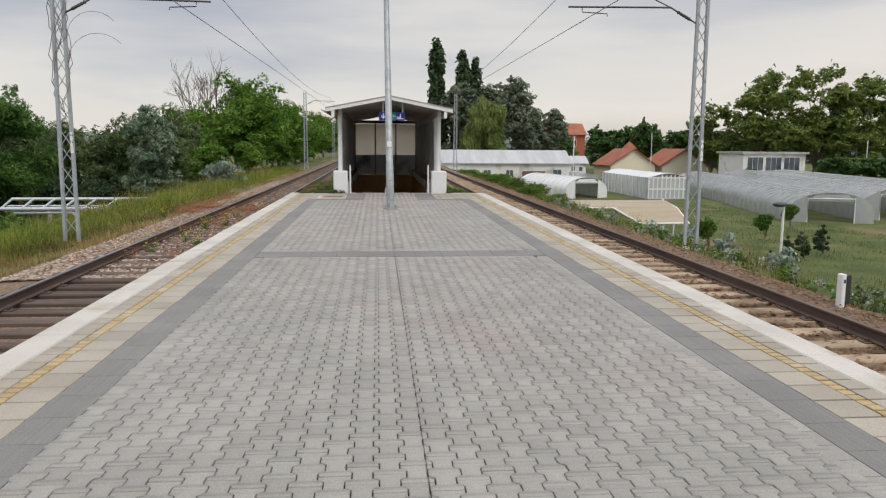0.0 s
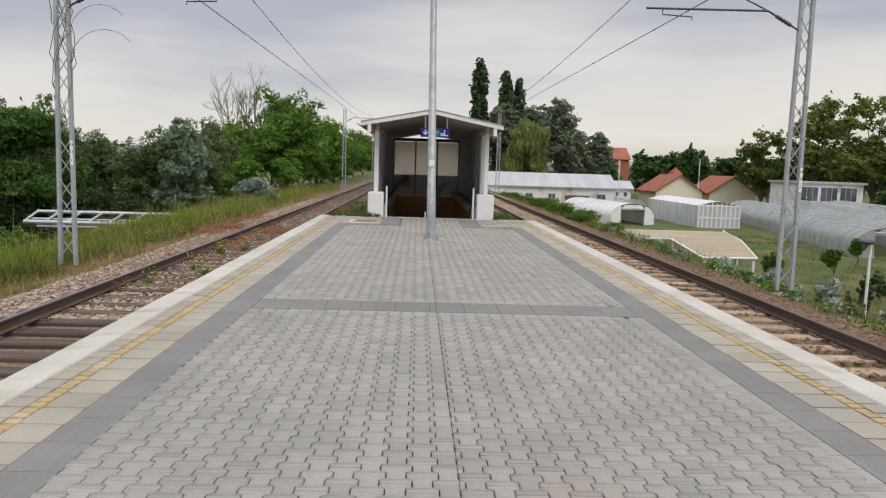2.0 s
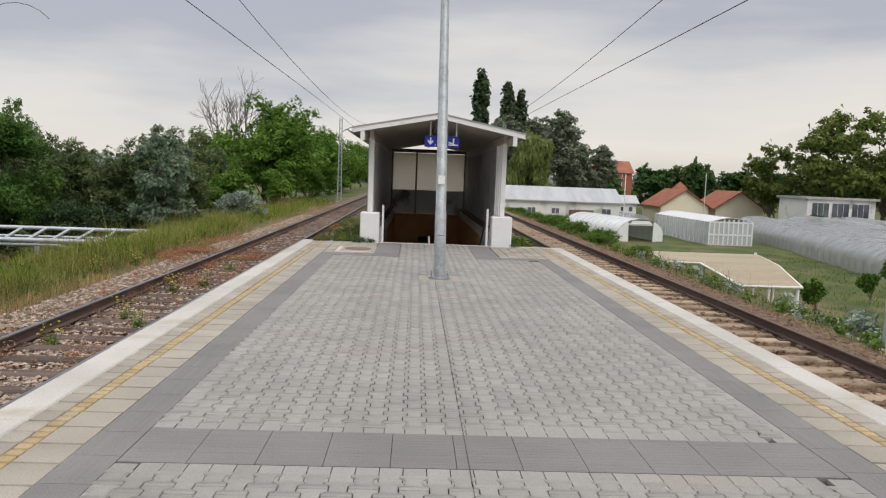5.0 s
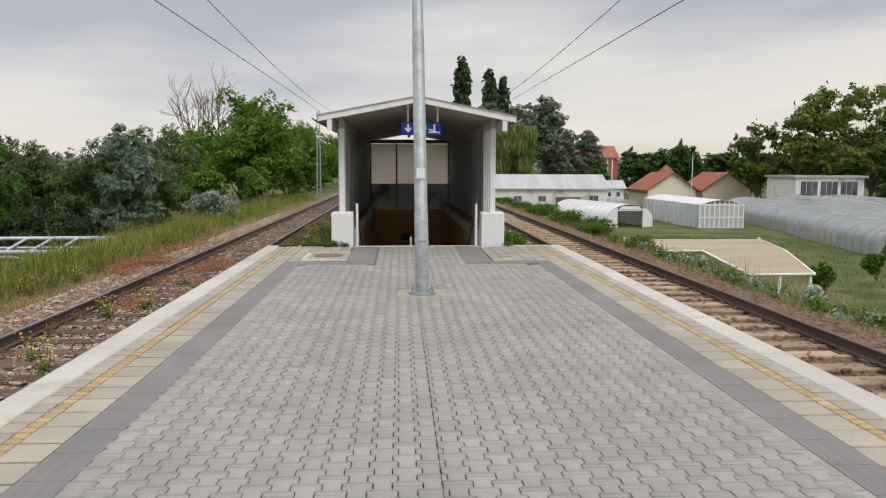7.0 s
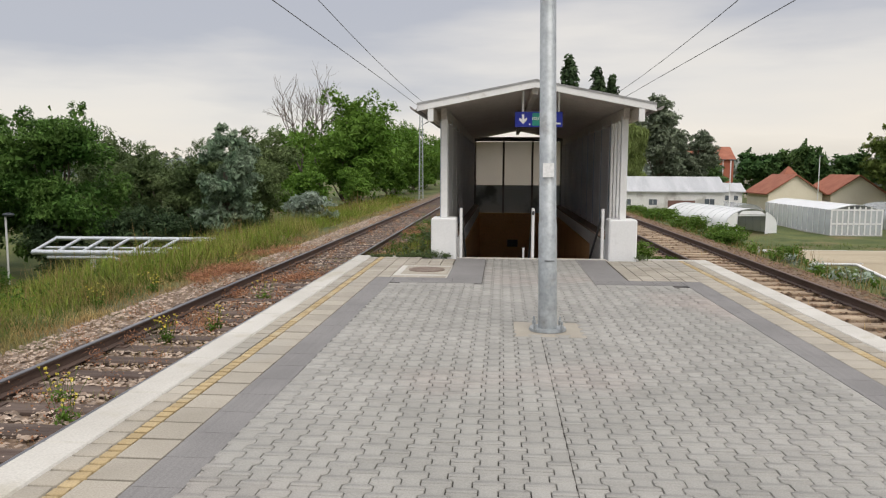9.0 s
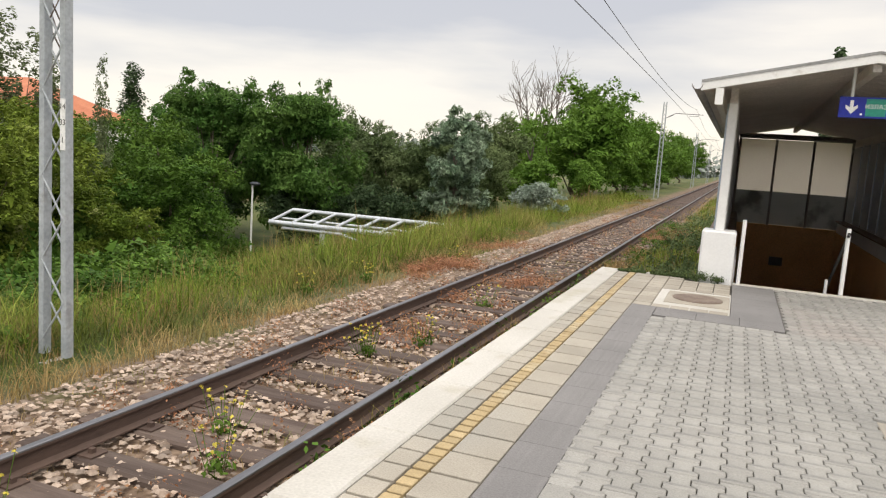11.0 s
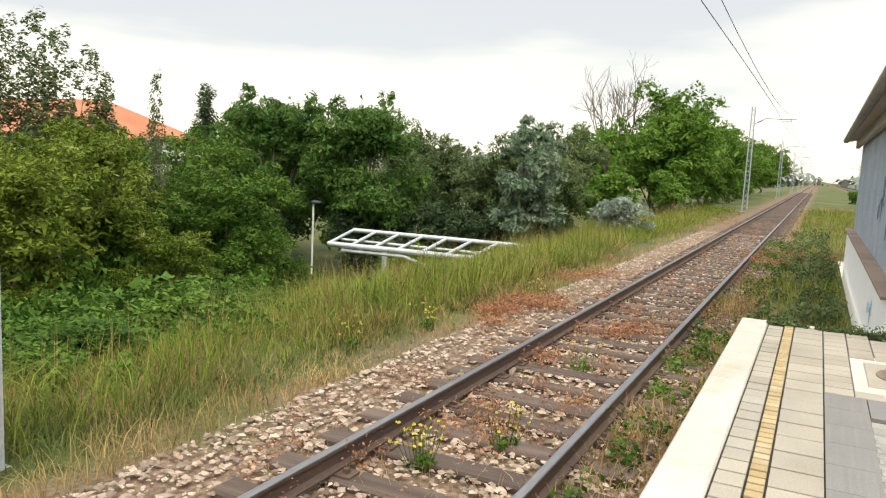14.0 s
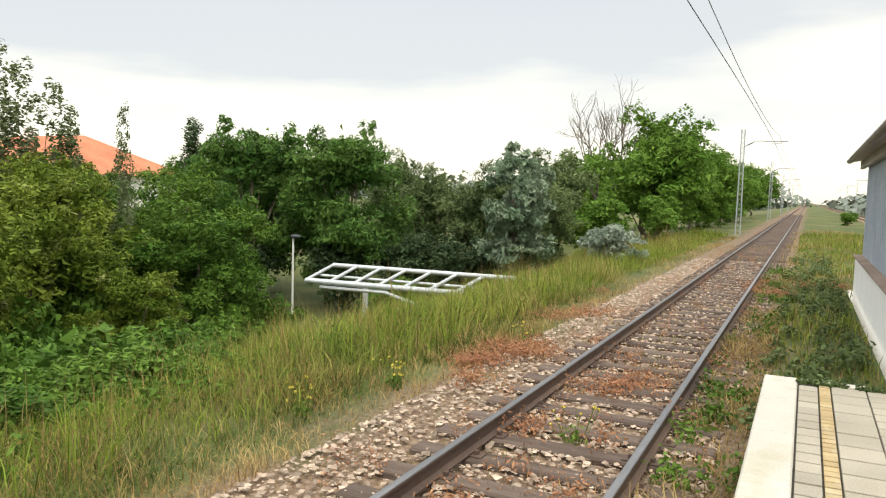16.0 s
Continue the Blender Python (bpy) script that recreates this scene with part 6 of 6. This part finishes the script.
g = gable_house("store_building", "long low white building with grey fibre-cement roof", 9.8, 29.4, 113, 121, -5.1, -1.05, 0.75, "house_white", "asbestos", "x",
                windows=((27.5, -3.0, 1.4, 1.0, 2), (20.0, -3.0, 1.2, 0.9, 2), (16.5, -3.0, 1.2, 0.9, 2)))
part("garage_door", box(22.0, 25.6, 112.9, 113.0, -5.05, -2.3), "garage", g, "brown garage door")
# no opening in the wall: a flat dark sheet gives the bay's inner shade
part("open_bay", box(12.5, 16.5, 112.92, 113.0, -5.0, -2.6), "window", g, "dark sheet for the shade inside an open bay")
part("white_tank", box(9.9, 12.2, 111.6, 112.9, -5.05, -2.4, 0.2), "white", g)
gable_house("small_house", "small cream house with red tiled gable roof", 45.2, 54.2, 142, 153, -5.1, -2.0, 1.0, "house_cream", "tile_roof", "y", group="small houses")
gable_house("small_house", "small cream house with red tiled gable roof", 55.6, 64.6, 142, 153, -5.1, -2.0, 1.0, "house_cream", "tile_roof", "y", group="small houses")
gable_house("red_house", "tall red house with tiled roof behind trees", 41, 50, 178, 187, -5.1, 4.4, 7.0, "house_red", "tile_roof", "x", windows=((43.5, 1.5, 1.4, 1.6, 2), (47.2, 1.5, 1.4, 1.6, 2)))
gable_house("white_shed", "small white outbuilding with windows", 31.6, 34.6, 122, 126, -5.1, -1.2, -0.2, "house_white", "asbestos", "x", windows=((32.4, -2.6, 0.7, 0.8, 1), (33.7, -2.6, 0.7, 0.8, 1)))
gable_house("far_house", "distant house with tiled roof among trees", 62, 70, 200, 208, -5.1, 2.2, 4.2, "house_cream", "tile_roof", "x", windows=((64, 0, 1.4, 1.4, 2), (67.5, 0, 1.4, 1.4, 2)))
gable_house("far_house", "distant white house among trees", 78, 88, 205, 213, -5.1, 2.4, 4.0, "house_white", "asbestos", "x", windows=((81, 0, 1.4, 1.4, 2), (85, 0, 1.4, 1.4, 2)))

def hip_house():
    h = holder("roof_house", "house with broad orange tiled hip roof behind the trees", "house", (0, 0, 0))
    x0, x1, y0, y1, ze, za = -108, -63.0, 62, 76, 2.4, 6.4
    part("wall", box(x0, x1, y0, y1, -5.2, ze), "house_white", h)
    b = bmesh.new()
    c = [b.verts.new(p) for p in ((x0 - 0.6, y0 - 0.6, ze), (x1 + 0.6, y0 - 0.6, ze), (x1 + 0.6, y1 + 0.6, ze), (x0 - 0.6, y1 + 0.6, ze))]
    r = [b.verts.new(p) for p in ((x0 + 7, 69, za), (x1 - 7, 69, za))]
    for f in ((c[0], c[1], r[1], r[0]), (c[1], c[2], r[1]), (c[2], c[3], r[0], r[1]), (c[3], c[0], r[0]), (c[3], c[2], c[1], c[0])):
        b.faces.new(f)
    part("roof", b, "tile_roof_orange", h, "orange tiled hip roof")
    part("chimney", box(-78.5, -77.7, 68.2, 69.0, 5.2, 7.2), "house_white", h)


hip_house()


def school():
    h = holder("school_building", "pale flat-roofed building with rows of white windows", "building", (0, 0, 0))
    part("wall", box(60.6, 71.5, 119, 128, -5.1, 0.5), "house_white", h)
    part("roof", box(60.2, 71.9, 118.6, 128.4, 0.5, 0.85), "concrete", h)
    for i in range(3):
        window_unit(h, 62.7 + i * 3.2, 119, -2.3, 2.8, 2.3, 3)


school()


def chimney():
    h = holder("chimney_stack", "slim chimney with small tiled hood on a roof", "chimney", (55.0, 160, -5.1))
    part("stack", box(-0.9, 0.9, -0.9, 0.9, 0, 6.2, 0.03), "house_cream", h)
    b = bmesh.new()
    bmesh.ops.create_cone(b, cap_ends=True, segments=4, radius1=1.9, radius2=0.1, depth=1.6, matrix=Matrix.Translation((0, 0, 7.0)) @ Matrix.Rotation(radians(45), 4, "Z"))
    part("hood", b, "tile_roof", h, "red tiled hood")


chimney()
for x, y, z in ((29.5, 111.0, 3.2), (51.8, 138.0, 4.3), (44.0, 165, 4.0), (82, 118.5, 3.0)):
    p = holder("street_lamp", "thin pale street lamp pole by the houses", "street lamp", (x, y, -5.1), group="street lamps")
    tubes("pole", [([(0, 0, 0), (0, 0, z + 5.1)], 0.07)], "white_steel", p, sides=6)
    part("lamp_head", box(-0.15, 0.5, -0.12, 0.12, z + 5.0, z + 5.14, 0.03), "lamp_head", p)

# cypress on the skyline and the distant woods
put_copies(tree("cypress", "dark blunt cypress above the treetops", 26, 6.0, "leaf_dark", 6000, 0.4, 50, 0.05, 0.42, 26, "column", trunk=0.3), [(-157, 172, 0, 1.25, 0.86)])


def far_woods():
    rng = np.random.default_rng(9)
    cl = []
    for _ in range(420):
        a = rng.uniform(-0.75, 0.95)
        d = rng.uniform(320, 560)
        x, y = d * math.sin(a), d * math.cos(a)
        if abs(x) < 14 and d < 540:
            continue
        r = rng.uniform(6, 11)
        cl.append((x, y, rng.uniform(-2, 2), r * 1.6, r, r * 0.75))
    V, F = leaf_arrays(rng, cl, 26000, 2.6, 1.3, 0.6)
    # the haze over these trees is only their pale grey-green colour
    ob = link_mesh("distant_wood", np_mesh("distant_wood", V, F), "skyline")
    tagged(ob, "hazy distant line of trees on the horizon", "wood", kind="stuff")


far_woods()
